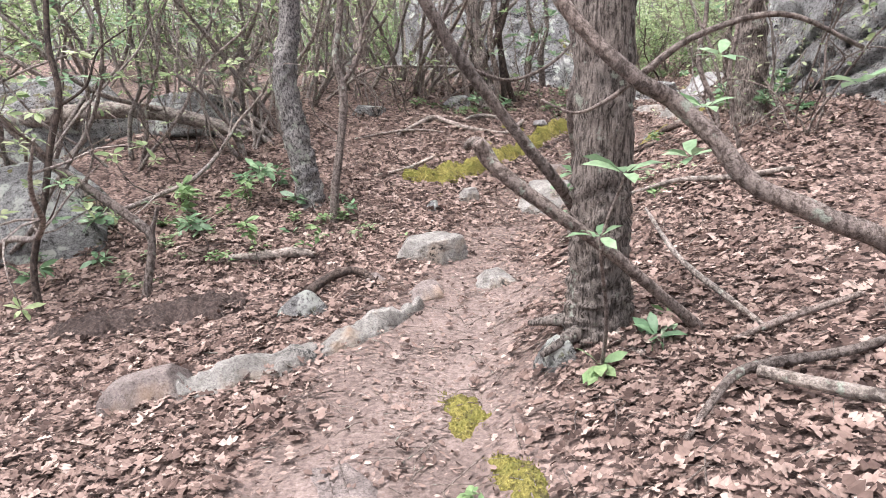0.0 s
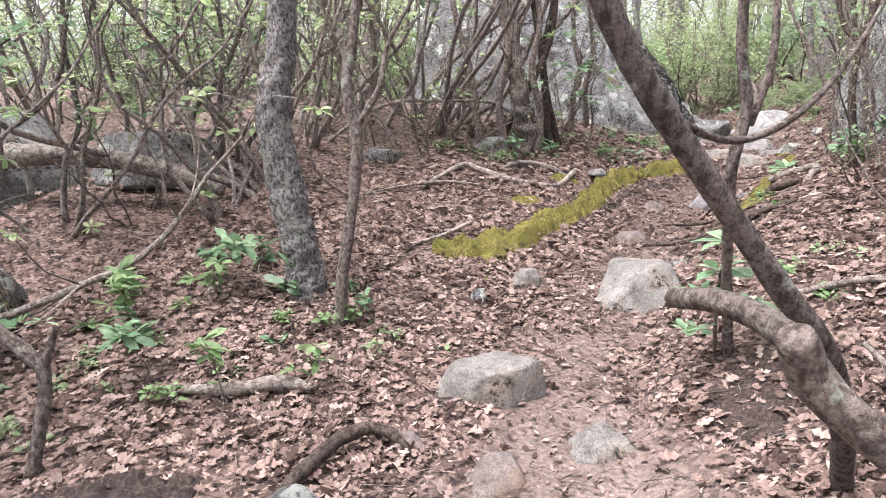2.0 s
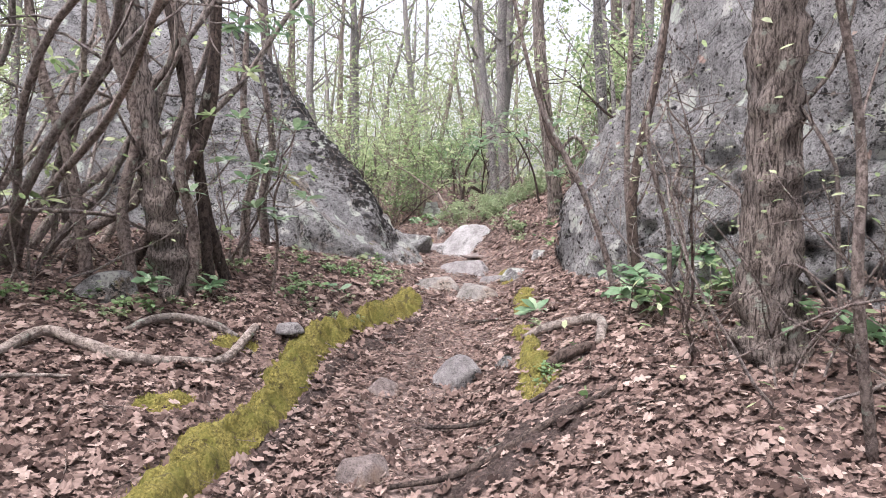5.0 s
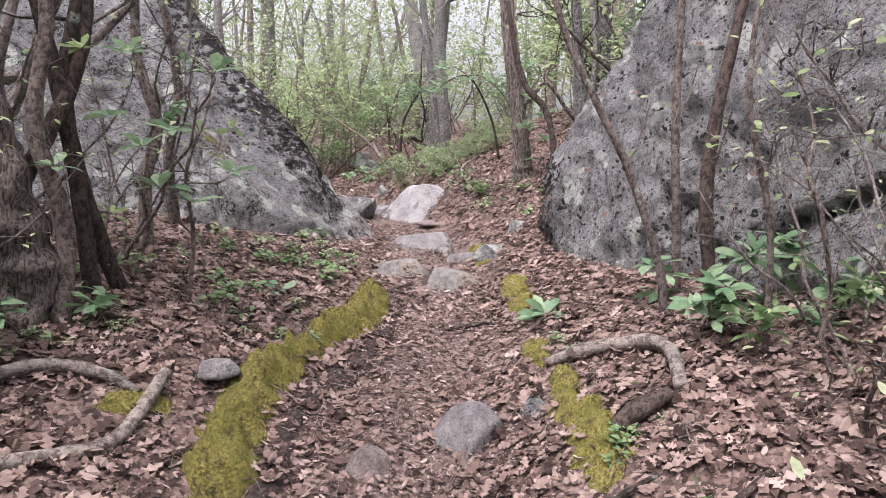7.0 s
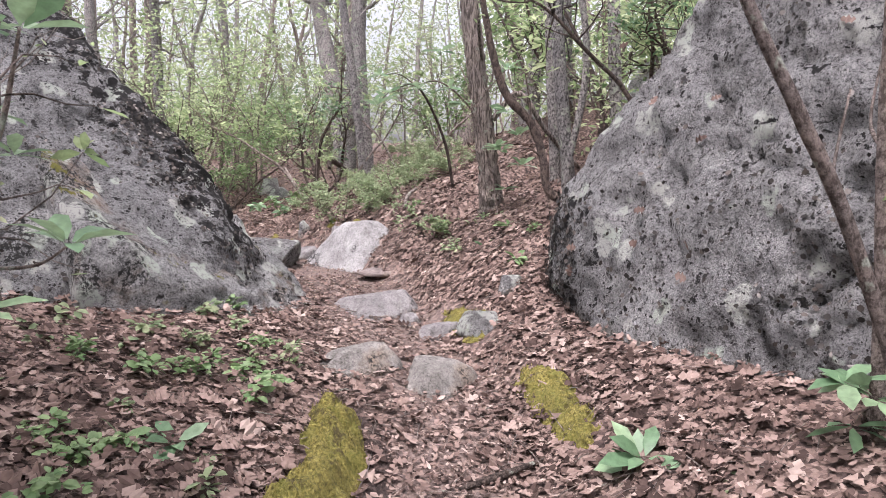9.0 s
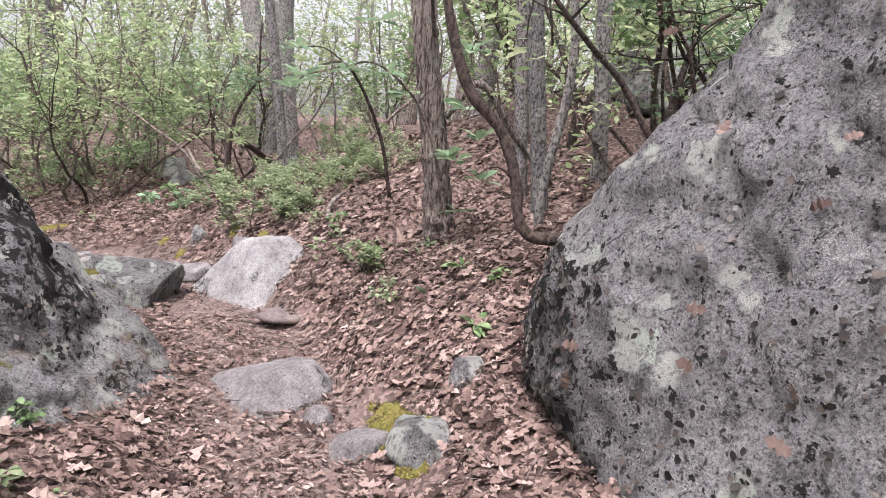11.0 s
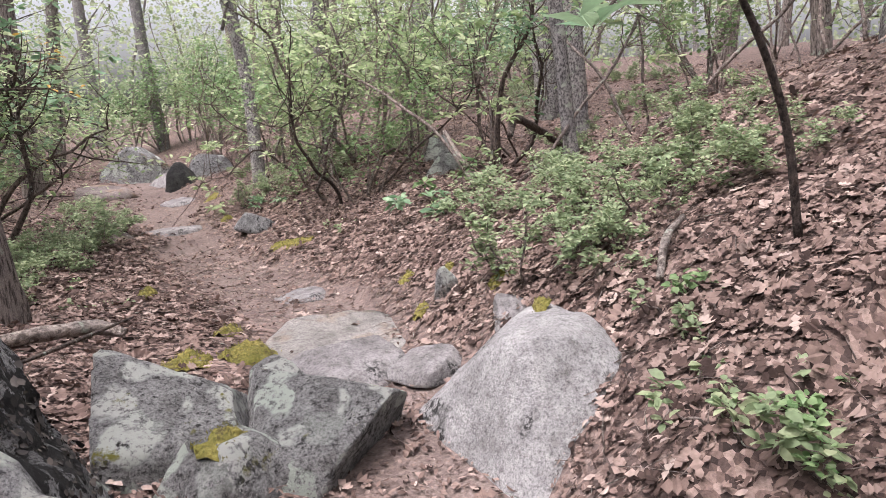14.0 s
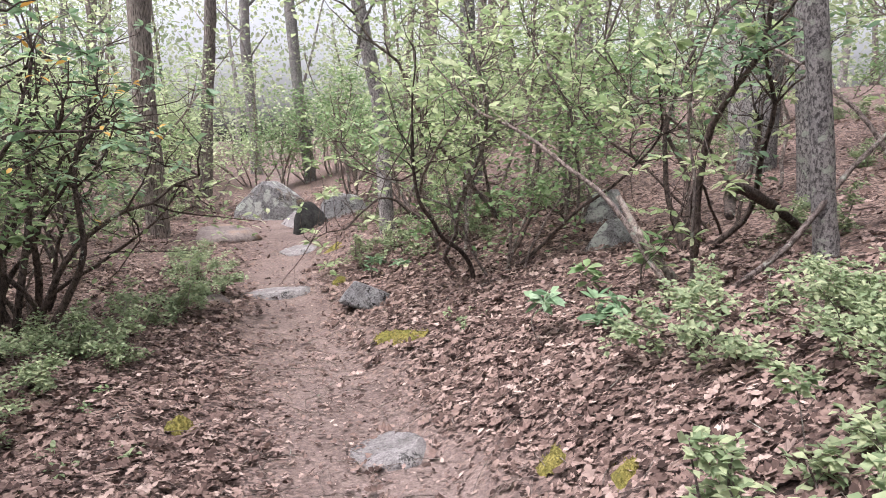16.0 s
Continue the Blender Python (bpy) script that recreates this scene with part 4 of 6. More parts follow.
stem_thing("laurel", [(-2.27, 4.86, zq - 0.05), (-2.2, 4.96, 0.3), (-2.3, 5.0, 0.44), (-2.7, 5.07, 0.72), (-2.95, 5.11, 0.89), (-3.32, 5.19, 1.23), (-3.6, 5.3, 1.7)], [0.034, 0.03, 0.036, 0.032, 0.03, 0.026, 0.018], STEM_BARK, "low crooked laurel stem leaning out of dark earth", "shrub", part_name="stem", sides=12, steps=8, seed=81,
           branches=[([(-2.22, 4.97, 0.33), (-2.17, 4.98, 0.46), (-2.14, 5.0, 0.56)], [0.024, 0.016]), ([(-2.7, 5.07, 0.72), (-2.62, 5.1, 0.95), (-2.66, 5.15, 1.2), (-2.55, 5.2, 1.5)], [0.014, 0.005])],
           whorls=[((-2.16, 4.95, 0.6), 0.07, 4), ((-2.7, 5.0, 0.62), 0.1, 7), ((-2.55, 5.2, 1.5), 0.12, 7)])
zq = z_at(-2.94, 4.67)
stem_thing("laurel", [(-2.94, 4.67, zq - 0.05), (-2.99, 4.76, 0.19), (-2.9, 4.88, 0.67), (-2.85, 4.96, 1.03), (-2.78, 5.05, 1.39), (-2.85, 5.14, 1.75), (-2.86, 5.22, 2.07), (-2.8, 5.3, 2.8)], [0.03, 0.026, 0.024, 0.026, 0.024, 0.022, 0.02, 0.01], DARK_BARK, "dark upright laurel stem with sharp bends", "shrub", part_name="stem", sides=10, steps=7, seed=82,
           branches=[([(-2.87, 4.93, 0.95), (-3.0, 4.95, 1.1), (-3.1, 5.0, 1.14), (-3.3, 5.05, 1.35)], [0.02, 0.012]), ([(-2.8, 5.03, 1.3), (-2.6, 5.1, 1.45), (-2.5, 5.15, 1.7), (-2.3, 5.2, 1.85)], [0.013, 0.005]), ([(-2.96, 4.8, 0.4), (-2.8, 4.75, 0.55), (-2.72, 4.8, 0.75)], [0.01, 0.004])],
           whorls=[((-2.72, 4.8, 0.78), 0.12, 7), ((-2.3, 5.2, 1.87), 0.11, 7), ((-2.85, 4.9, 0.5), 0.11, 7)])
gb = z_at(0.79, 3.34)
oak = stem_thing("oak_tree", [(0.8, 3.35, gb - 0.15), (0.79, 3.35, gb + 0.1), (0.785, 3.34, gb + 0.45), (0.78, 3.34, gb + 1.4), (0.75, 3.35, gb + 3.2), (0.78, 3.4, gb + 6.0), (0.83, 3.5, gb + 10)], [0.2, 0.165, 0.145, 0.138, 0.13, 0.11, 0.05], OAK_BARK,
                 "stout tree trunk with furrowed grey-brown bark beside the path", sides=40, steps=26, rough=0.16, fine=26.0,
                 branches=[([(0.8, 3.42, gb + 7), (0.0, 3.9, gb + 8.4), (-0.8, 4.5, gb + 9.2)], [0.07, 0.02]), ([(0.8, 3.45, gb + 7.6), (1.8, 3.2, gb + 9.0), (2.7, 3.1, gb + 9.8)], [0.07, 0.02])])
for k, (a, l) in enumerate(((-2.5, 0.42), (-1.2, 0.5), (-0.2, 0.6), (2.6, 0.4))):
    part("root", tube(spline([(0, 0, 0.16), (0.2 * math.cos(a), 0.2 * math.sin(a), 0.15), (l * math.cos(a), l * math.sin(a), 0.1)], 6), [0.06, 0.04, 0.015], 8, 0.2, k), OAK_BARK, oak)
zg = z_at(-1.31, 6.6)
stem_thing("grey_tree", [(-1.3, 6.6, zg - 0.1), (-1.33, 6.62, zg + 0.2), (-1.42, 6.65, zg + 0.7), (-1.5, 6.7, zg + 1.25), (-1.42, 6.75, zg + 1.8), (-1.42, 6.8, zg + 2.6), (-1.5, 6.9, zg + 4.5), (-1.3, 7, zg + 7)], [0.145, 0.125, 0.12, 0.112, 0.097, 0.09, 0.075, 0.03], GREY_BARK,
           "slightly crooked grey tree trunk with lichened bark", sides=30, steps=16, rough=0.2, fine=22.0,
           branches=[([(-1.5, 6.7, zg + 4), (-2.1, 6.9, zg + 4.8), (-2.6, 7.1, zg + 5.2)], [0.04, 0.01])])
zt = z_at(-1.02, 6.2)
stem_thing("laurel", [(-1.03, 6.2, zt - 0.05), (-1.0, 6.22, zt + 0.35), (-0.93, 6.3, zt + 0.8), (-0.9, 6.36, zt + 1.2), (-0.96, 6.4, zt + 1.5), (-0.9, 6.45, zt + 1.9), (-0.84, 6.5, zt + 2.6)], [0.045, 0.04, 0.036, 0.04, 0.034, 0.03, 0.02], STEM_BARK,
           "thin crooked brown stem beside a grey tree", "shrub", part_name="stem",
           branches=[([(-0.9, 6.36, zt + 1.25), (-0.75, 6.4, zt + 1.5), (-0.7, 6.45, zt + 1.75), (-0.5, 6.5, zt + 2.1)], [0.024, 0.01]), ([(-0.93, 6.3, zt + 0.8), (-1.15, 6.25, zt + 1.0), (-1.2, 6.2, zt + 1.35)], [0.014, 0.005])])
stem_thing("laurel", [(1.1, 4.3, 0.12), (0.85, 3.95, 0.55), (0.62, 3.68, 0.87), (0.4, 3.62, 1.14), (0.07, 3.55, 1.57), (-0.1, 3.5, 1.85), (-0.3, 3.5, 2.15), (-0.42, 3.5, 2.6)], [0.04, 0.036, 0.032, 0.03, 0.032, 0.029, 0.027, 0.022], STEM_BARK,
           "leaning smooth brown stem crossing behind the oak", "shrub", part_name="stem", sides=14, steps=10,
           branches=[([(0.1, 3.57, 1.5), (0.35, 3.7, 1.42), (0.6, 3.85, 1.5), (0.8, 3.95, 1.7), (0.95, 4.0, 2.0)], [0.012, 0.005])])
stem_thing("broken_laurel", [(1.3, 3.2, z_at(1.3, 3.2) - 0.05), (1.15, 3.1, 0.3), (0.92, 3.03, 0.5), (0.7, 2.98, 0.69), (0.48, 2.95, 0.85), (0.27, 2.97, 1.01), (0.2, 3.0, 1.08), (0.15, 2.98, 1.16)], [0.028, 0.027, 0.027, 0.029, 0.03, 0.032, 0.034, 0.031], STEM_BARK,
           "broken-off brown stem leaning over the path with a sawn end", "shrub", part_name="stem", sides=14, steps=8,
           branches=[([(0.24, 2.98, 1.04), (0.19, 3.08, 1.13), (0.15, 3.24, 1.14), (0.125, 3.42, 1.1)], [0.026, 0.024])])
stem_thing("laurel", [(1.95, 2.1, 0.3), (1.6, 2.2, 0.78), (1.3, 2.3, 0.94), (1.1, 2.4, 1.04), (0.98, 2.48, 1.2), (0.85, 2.55, 1.33), (0.71, 2.53, 1.41), (0.5, 2.6, 1.62), (0.32, 2.65, 1.9), (0.15, 2.7, 2.3)], [0.045, 0.04, 0.038, 0.036, 0.035, 0.033, 0.03, 0.028, 0.026, 0.02], STEM_BARK,
           "long leaning laurel stem reaching across the path", "shrub", part_name="stem", sides=12, steps=8,
           branches=[([(0.71, 2.53, 1.41), (0.6, 2.55, 1.33), (0.5, 2.6, 1.29), (0.38, 2.65, 1.34)], [0.01, 0.004]), ([(0.72, 2.53, 1.42), (0.9, 2.5, 1.55), (1.2, 2.5, 1.62), (1.5, 2.5, 1.5)], [0.014, 0.008])],
           whorls=[((0.95, 2.6, 1.12), 0.13, 7), ((1.05, 2.75, 1.3), 0.12, 7), ((1.5, 2.5, 1.38), 0.12, 7), ((1.75, 2.4, 1.2), 0.13, 8), ((1.15, 2.9, 1.5), 0.11, 6)])
stem_thing("laurel_sapling", [(0.72, 2.95, z_at(0.72, 2.95)), (0.7, 2.8, 0.4), (0.62, 2.6, 0.78), (0.69, 2.57, 1.05)], [0.009, 0.01, 0.008, 0.005], STEM_BARK, "young rhododendron with whorls of waxy leaves before the oak", "shrub", part_name="stem",
           whorls=[((0.6, 2.57, 0.82), 0.12, 6), ((0.69, 2.56, 1.07), 0.15, 7)])
z1 = z_at(1.27, 5.65)
stem_thing("laurel", [(1.2, 5.55, z1 - 0.08), (1.12, 5.42, z1 + 0.2), (1.03, 5.27, z1 + 0.55), (0.94, 5.08, z1 + 1.0), (0.99, 5.09, z1 + 1.28), (0.94, 5.07, z1 + 1.6), (0.9, 5.0, z1 + 2.6)], [0.032, 0.029, 0.027, 0.027, 0.028, 0.025, 0.02], STEM_BARK,
           "slender upright laurel stem beside the path", "shrub", part_name="stem", sides=12, steps=9, rough=0.16,
           branches=[([(1.02, 5.12, z1 + 1.2), (1.12, 5.15, z1 + 1.5), (1.15, 5.2, z1 + 2.0), (1.3, 5.2, z1 + 2.6)], [0.022, 0.012])])
stem_thing("laurel_sapling", [(1.12, 5.55, z_at(1.12, 5.55)), (1.1, 5.52, z1 + 0.3), (1.12, 5.48, z1 + 0.62)], [0.012, 0.01, 0.006], STEM_BARK, "leafy rhododendron sapling with large pale green leaves", "shrub", part_name="stem",
           whorls=[((1.12, 5.48, z1 + 0.6), 0.17, 8), ((0.98, 5.45, z1 + 0.3), 0.16, 8), ((1.22, 5.4, z1 + 0.42), 0.17, 8), ((1.15, 5.55, z1 + 0.2), 0.12, 8), ((0.9, 5.4, z1 + 0.14), 0.1, 8), ((1.05, 5.4, z1 + 0.47), 0.16, 8), ((1.28, 5.5, z1 + 0.26), 0.12, 8), ((1.02, 5.55, z1 + 0.1), 0.11, 8)])
zr = z_at(3.15, 7.05)
stem_thing("cedar_tree", [(3.15, 7.05, zr - 0.1), (3.14, 7.06, zr + 0.3), (3.1, 7.05, zr + 1.0), (3.05, 7.0, zr + 1.8), (3.0, 6.95, zr + 3.0), (2.95, 6.9, zr + 4.6)], [0.2, 0.15, 0.125, 0.12, 0.1, 0.06], OAK_BARK,
           "shaggy-barked tree trunk in front of the boulder", sides=26, steps=14, rough=0.3, fine=16.0,
           branches=[([(3.05, 7.0, zr + 1.8), (2.85, 6.8, zr + 2.2), (2.8, 6.6, zr + 2.7)], [0.03, 0.01]), ([(3.1, 7.05, zr + 1.1), (3.25, 6.85, zr + 1.4), (3.2, 6.7, zr + 1.8)], [0.018, 0.006])])
zc = z_at(0.72, 10.1)
stem_thing("cedar_tree", [(0.62, 10.15, zc - 0.1), (0.62, 10.12, zc + 0.3), (0.52, 10.15, zc + 0.9), (0.46, 10.2, zc + 1.4), (0.35, 10.3, zc + 2.2), (0.2, 10.4, zc + 3.6)], [0.16, 0.115, 0.1, 0.09, 0.08, 0.04], OAK_BARK,
           "gnarled trunk with shredding bark before the boulder", sides=24, steps=12, rough=0.4, fine=11.0,
           branches=[([(0.46, 10.2, zc + 1.4), (0.65, 10.1, zc + 1.7), (0.7, 10.1, zc + 2.2)], [0.03, 0.01]), ([(0.52, 10.15, zc + 0.9), (0.35, 10.0, zc + 1.15), (0.2, 9.95, zc + 1.5)], [0.016, 0.005])])
for k, pts in enumerate([[(1.1, 10.39, 0), (1.0, 10.35, 0.3), (0.88, 10.3, 0.8), (0.86, 10.3, 1.2), (0.95, 10.3, 1.7), (1.0, 10.35, 2.6)],
                         [(0.93, 10.26, 0), (0.9, 10.28, 0.5), (0.85, 10.3, 1.0), (0.75, 10.3, 1.6), (0.6, 10.35, 2.4)],
                         [(0.3, 10.3, 0), (0.55, 10.25, 0.4), (0.78, 10.25, 0.85), (0.9, 10.28, 1.1), (0.98, 10.3, 1.5), (1.02, 10.3, 2.3)],
                         [(1.38, 11.2, 0), (1.4, 11.25, 0.5), (1.5, 11.3, 0.9), (1.4, 11.35, 1.4), (1.45, 11.4, 2.4)],
                         [(0.75, 10.05, 0), (0.8, 10.1, 0.5), (0.7, 10.1, 1.0), (0.78, 10.12, 1.6), (0.6, 10.2, 2.5)],
                         [(0.4, 10.05, 0), (0.32, 10.1, 0.6), (0.42, 10.1, 1.2), (0.25, 10.15, 1.8), (0.1, 10.2, 2.6)],
                         [(1.75, 12.0, 0), (1.7, 11.9, 0.6), (1.78, 11.85, 1.1), (1.65, 11.8, 1.9)],
                         [(0.1, 10.2, 0), (0.0, 10.3, 0.8), (-0.2, 10.4, 1.6), (-0.3, 10.5, 2.5)]]):
    g = ground_points([pts[0]])[0][2] - 0.04
    w = [((pts[2][0] + 0.15, pts[2][1] - 0.2, g + 1.0), 0.12, 6), ((pts[3][0] + 0.25, pts[3][1] - 0.3, g + 1.3), 0.12, 7), ((pts[3][0] - 0.1, pts[3][1] - 0.3, g + 0.75), 0.11, 6), ((pts[3][0] + 0.3, pts[3][1] - 0.3, g + 0.85), 0.13, 7)] if k in (0, 3) else []
    stem_thing("laurel", [(x, y, g + z) for x, y, z in pts], [0.05, 0.042, 0.04, 0.034, 0.022], DARK_BARK if k < 3 else STEM_BARK, "crooked brown laurel stem growing before the boulder", "shrub", part_name="stem", seed=k + 3, whorls=w)
for k, (pts, r, mat) in enumerate([([(3.51, 8.6, 0), (3.45, 8.62, 0.35), (3.32, 8.75, 0.85), (3.2, 8.85, 1.15), (3.05, 9.0, 1.6), (2.9, 9.1, 2.3)], 0.022, STEM_BARK),
                                   ([(3.82, 8.76, 0), (3.78, 8.76, 0.5), (3.74, 8.77, 1.0), (3.75, 8.78, 1.7), (3.8, 8.8, 2.6)], 0.024, STEM_BARK),
                                   ([(3.5, 8.27, 0), (3.4, 8.27, 0.3), (3.35, 8.28, 0.7), (3.4, 8.28, 1.1), (3.55, 8.27, 1.7), (3.66, 8.25, 2.6)], 0.033, DARK_BARK),
                                   ([(3.3, 7.9, 0), (3.35, 7.95, 0.6), (3.2, 8.0, 1.2), (3.3, 8.0, 1.9)], 0.015, STEM_BARK),
                                   ([(2.37, 5.79, 0), (2.3, 5.8, 0.5), (2.15, 5.85, 0.9), (2.2, 5.9, 1.4), (2.05, 5.9, 2.2)], 0.022, STEM_BARK),
                                   ([(2.75, 6.3, 0), (2.6, 6.3, 0.7), (2.65, 6.35, 1.3), (2.4, 6.4, 2.2)], 0.02, STEM_BARK)]):
    g = ground_points([pts[0]])[0][2] - 0.04
    q = [(x, y, g + z) for x, y, z in pts]
    b = [([q[2], (q[2][0] + 0.2, q[2][1] + 0.1, q[2][2] + 0.12), (q[2][0] + 0.32, q[2][1] + 0.1, q[2][2] + 0.4)], [0.009, 0.004])]
    stem_thing("laurel", q, [r * 1.1, r, r, r * 0.8, r * 0.6], mat, "slender bare laurel stem before the granite boulder", "shrub", part_name="stem", seed=k + 20, branches=b)
zl = z_at(1.45, 10.3)
stem_thing("rhododendron", [(1.42, 10.3, zl - 0.03), (1.45, 10.25, zl + 0.4), (1.4, 10.15, zl + 0.75), (1.5, 10.12, zl + 1.05), (1.55, 10.1, zl + 1.3)], [0.014, 0.012, 0.01, 0.008, 0.004], STEM_BARK, "slender rhododendron with whorls of large pale green leaves", "shrub", part_name="stem", seed=91,
           branches=[([(1.45, 10.25, zl + 0.4), (1.3, 10.15, zl + 0.55), (1.25, 10.1, zl + 0.68)], [0.006, 0.003]), ([(1.4, 10.15, zl + 0.75), (1.3, 10.1, zl + 0.9), (1.33, 10.08, zl + 0.98)], [0.006, 0.003]), ([(1.4, 10.15, zl + 0.7), (1.55, 10.1, zl + 0.7), (1.63, 10.08, zl + 0.75)], [0.006, 0.003])],
           whorls=[((1.55, 10.1, zl + 1.3), 0.16, 7), ((1.33, 10.08, zl + 0.98), 0.16, 7), ((1.25, 10.1, zl + 0.68), 0.16, 8), ((1.63, 10.08, zl + 0.76), 0.16, 8), ((1.4, 10.05, zl + 0.6), 0.15, 7)])
stem_thing("bent_laurel", [(6.3, 10.85, z_at(6.3, 10.85)), (5.95, 10.95, 2.05), (5.7, 11.15, 1.88), (5.52, 11.38, 1.8), (5.42, 11.5, 1.88), (5.42, 11.55, 2.12), (5.4, 11.66, 2.4), (5.27, 11.8, 2.62), (5.2, 11.9, 2.95), (5.15, 12.0, 3.5)], [0.05, 0.044, 0.04, 0.036, 0.035, 0.035, 0.036, 0.034, 0.032, 0.024], DARK_BARK,
           "dark laurel limb that dips down and bends up sharply", "shrub", part_name="limb", sides=12, steps=8, rough=0.2,
           branches=[([(5.4, 11.66, 2.4), (5.5, 11.75, 2.5), (5.52, 11.8, 2.68), (5.6, 11.9, 2.85)], [0.012, 0.004]), ([(5.42, 11.55, 2.12), (5.3, 11.6, 2.2), (5.22, 11.7, 2.14)], [0.009, 0.003])])
z5 = z_at(5.97, 12.6)
stem_thing("oak_tree", [(5.98, 12.62, z5 - 0.1), (5.95, 12.62, z5 + 0.2), (5.88, 12.65, z5 + 0.8), (5.78, 12.7, z5 + 1.6), (5.7, 12.8, z5 + 3), (5.7, 13, z5 + 6)], [0.14, 0.105, 0.092, 0.088, 0.078, 0.045], OAK_BARK, "oak trunk with ridged grey bark on the slope", sides=34, steps=18, rough=0.18, fine=26.0,
           branches=[([(5.9, 12.55, z5 + 0.85), (6.1, 12.4, z5 + 1.1), (6.4, 12.3, z5 + 0.75), (6.8, 12.2, z5 + 0.4)], [0.03, 0.02]), ([(5.8, 12.6, z5 + 1.4), (5.6, 12.45, z5 + 1.6), (5.45, 12.3, z5 + 1.75)], [0.018, 0.008])],
           whorls=[((5.75, 12.3, z5 + 0.55), 0.17, 7), ((5.85, 12.3, z5 + 0.9), 0.16, 7), ((5.8, 12.3, z5 + 0.2), 0.13, 6), ((6.0, 12.32, z5 + 0.7), 0.17, 7), ((5.98, 12.25, z5 + 0.42), 0.16, 7)])


stem_thing("rhododendron", [(5.72, 12.3, z_at(5.72, 12.3)), (5.66, 12.36, 2.1), (5.5, 12.42, 2.55), (5.2, 12.5, 2.79), (4.95, 12.55, 2.75), (4.7, 12.6, 2.67)], [0.011, 0.01, 0.009, 0.007, 0.005, 0.003], STEM_BARK, "rhododendron branch with big leaf whorls arching over the path", "shrub", part_name="stem", seed=71,
           branches=[([(5.5, 12.42, 2.6), (5.6, 12.2, 2.85), (5.55, 12.05, 2.9)], [0.008, 0.004]), ([(5.2, 12.5, 2.86), (5.05, 12.35, 2.98), (4.98, 12.28, 3.0)], [0.006, 0.003])],
           whorls=[((4.7, 12.6, 2.67), 0.15, 8), ((4.95, 12.52, 2.73), 0.14, 7), ((4.98, 12.28, 3.0), 0.15, 8), ((5.25, 12.45, 2.74), 0.15, 8), ((5.55, 12.05, 2.9), 0.16, 8), ((5.45, 12.5, 2.64), 0.14, 7), ((5.68, 12.3, 2.25), 0.16, 7)])
stem_thing("rhododendron", [(6.3, 13.5, z_at(6.3, 13.5)), (6.15, 13.5, 2.4), (5.8, 13.5, 2.9), (5.45, 13.48, 2.85), (5.2, 13.42, 2.68)], [0.018, 0.016, 0.012, 0.008, 0.004], DARK_BARK, "rhododendron branch with drooping waxy leaves beside the path", "shrub", part_name="stem", seed=72,
           branches=[([(5.8, 13.5, 2.9), (5.7, 13.7, 3.05), (5.6, 13.9, 3.05)], [0.007, 0.004])],
           whorls=[((5.2, 13.42, 2.68), 0.17, 8), ((5.38, 13.5, 2.76), 0.15, 7), ((5.6, 13.9, 3.05), 0.15, 8), ((5.75, 13.45, 2.88), 0.15, 7)])


def plain_tree(x, y, r, lean, label, mat=GREY_BARK, h=9.0, seed=1):
    rng = np.random.default_rng(seed)
    z = z_at(x, y)
    p = [(x, y, z - 0.1), (x + lean[0] * 0.3, y + lean[1] * 0.3, z + 0.25)]
    for k in range(1, 6):
        t = h * k / 5
        p.append((x + lean[0] * t + rng.normal(0, 0.05), y + lean[1] * t + rng.normal(0, 0.05), z + t))
    b = []
    for k in range(5):
        i = 3 + k % 3
        a = rng.uniform(0, 6.28)
        q = np.array(p[i]) - (0, 0, 0.4 * k)
        b.append(([q, q + (0.5 * math.cos(a), 0.5 * math.sin(a), 0.45), q + (1.2 * math.cos(a + 0.3), 1.2 * math.sin(a + 0.3), 1.2)], [r * 0.3, r * 0.08]))
    return stem_thing("tree", p, [r * 1.35, r * 1.08, r, r * 0.95, r * 0.8, r * 0.65, r * 0.2], mat, label, sides=14, steps=6, rough=0.1, seed=seed, branches=b)


plain_tree(6.4, 12.02, 0.058, (-0.1, 0.02), "grey tree trunk on the leafy slope", seed=1)
plain_tree(6.72, 12.42, 0.05, (-0.06, 0.05), "slim grey trunk on the leafy slope", seed=2)
plain_tree(6.08, 11.8, 0.03, (-0.03, 0.0), "thin straight sapling on the slope", seed=3, h=6)
plain_tree(7.1, 11.95, 0.06, (-0.05, 0.02), "thin grey sapling on the slope", seed=4, h=7)
plain_tree(7.72, 17.05, 0.065, (-0.1, 0.05), "leaning grey trunk above the shrubs", seed=5)
plain_tree(5.8, 23.15, 0.1, (-0.06, 0.02), "slim grey trunk beside the path", seed=6)
plain_tree(3.08, 16.45, 0.085, (-0.1, 0.0), "slim dark-barked trunk beside the path", OAK_BARK, seed=7)
plain_tree(4.94, 35.0, 0.17, (-0.05, 0.0), "tall grey tree in the distance", h=13, seed=8)
plain_tree(3.0, 40.8, 0.2, (0.0, 0.0), "tall grey tree in the distance", h=13, seed=9)
plain_tree(2.3, 25.25, 0.17, (0.02, 0.0), "dark tree trunk beside the distant path", OAK_BARK, h=12, seed=10)
plain_tree(2.2, 32.0, 0.15, (0.09, 0.0), "tree leaning over the path in the distance", OAK_BARK, h=12, seed=11)
plain_tree(9.0, 18.7, 0.12, (-0.06, 0.0), "grey trunk on the wooded hillside", seed=12)
plain_tree(9.6, 15.2, 0.14, (-0.05, 0.0), "grey trunk on the wooded hillside", seed=13)
plain_tree(8.4, 13.6, 0.11, (-0.08, 0.03), "grey trunk on the wooded hillside", seed=14)

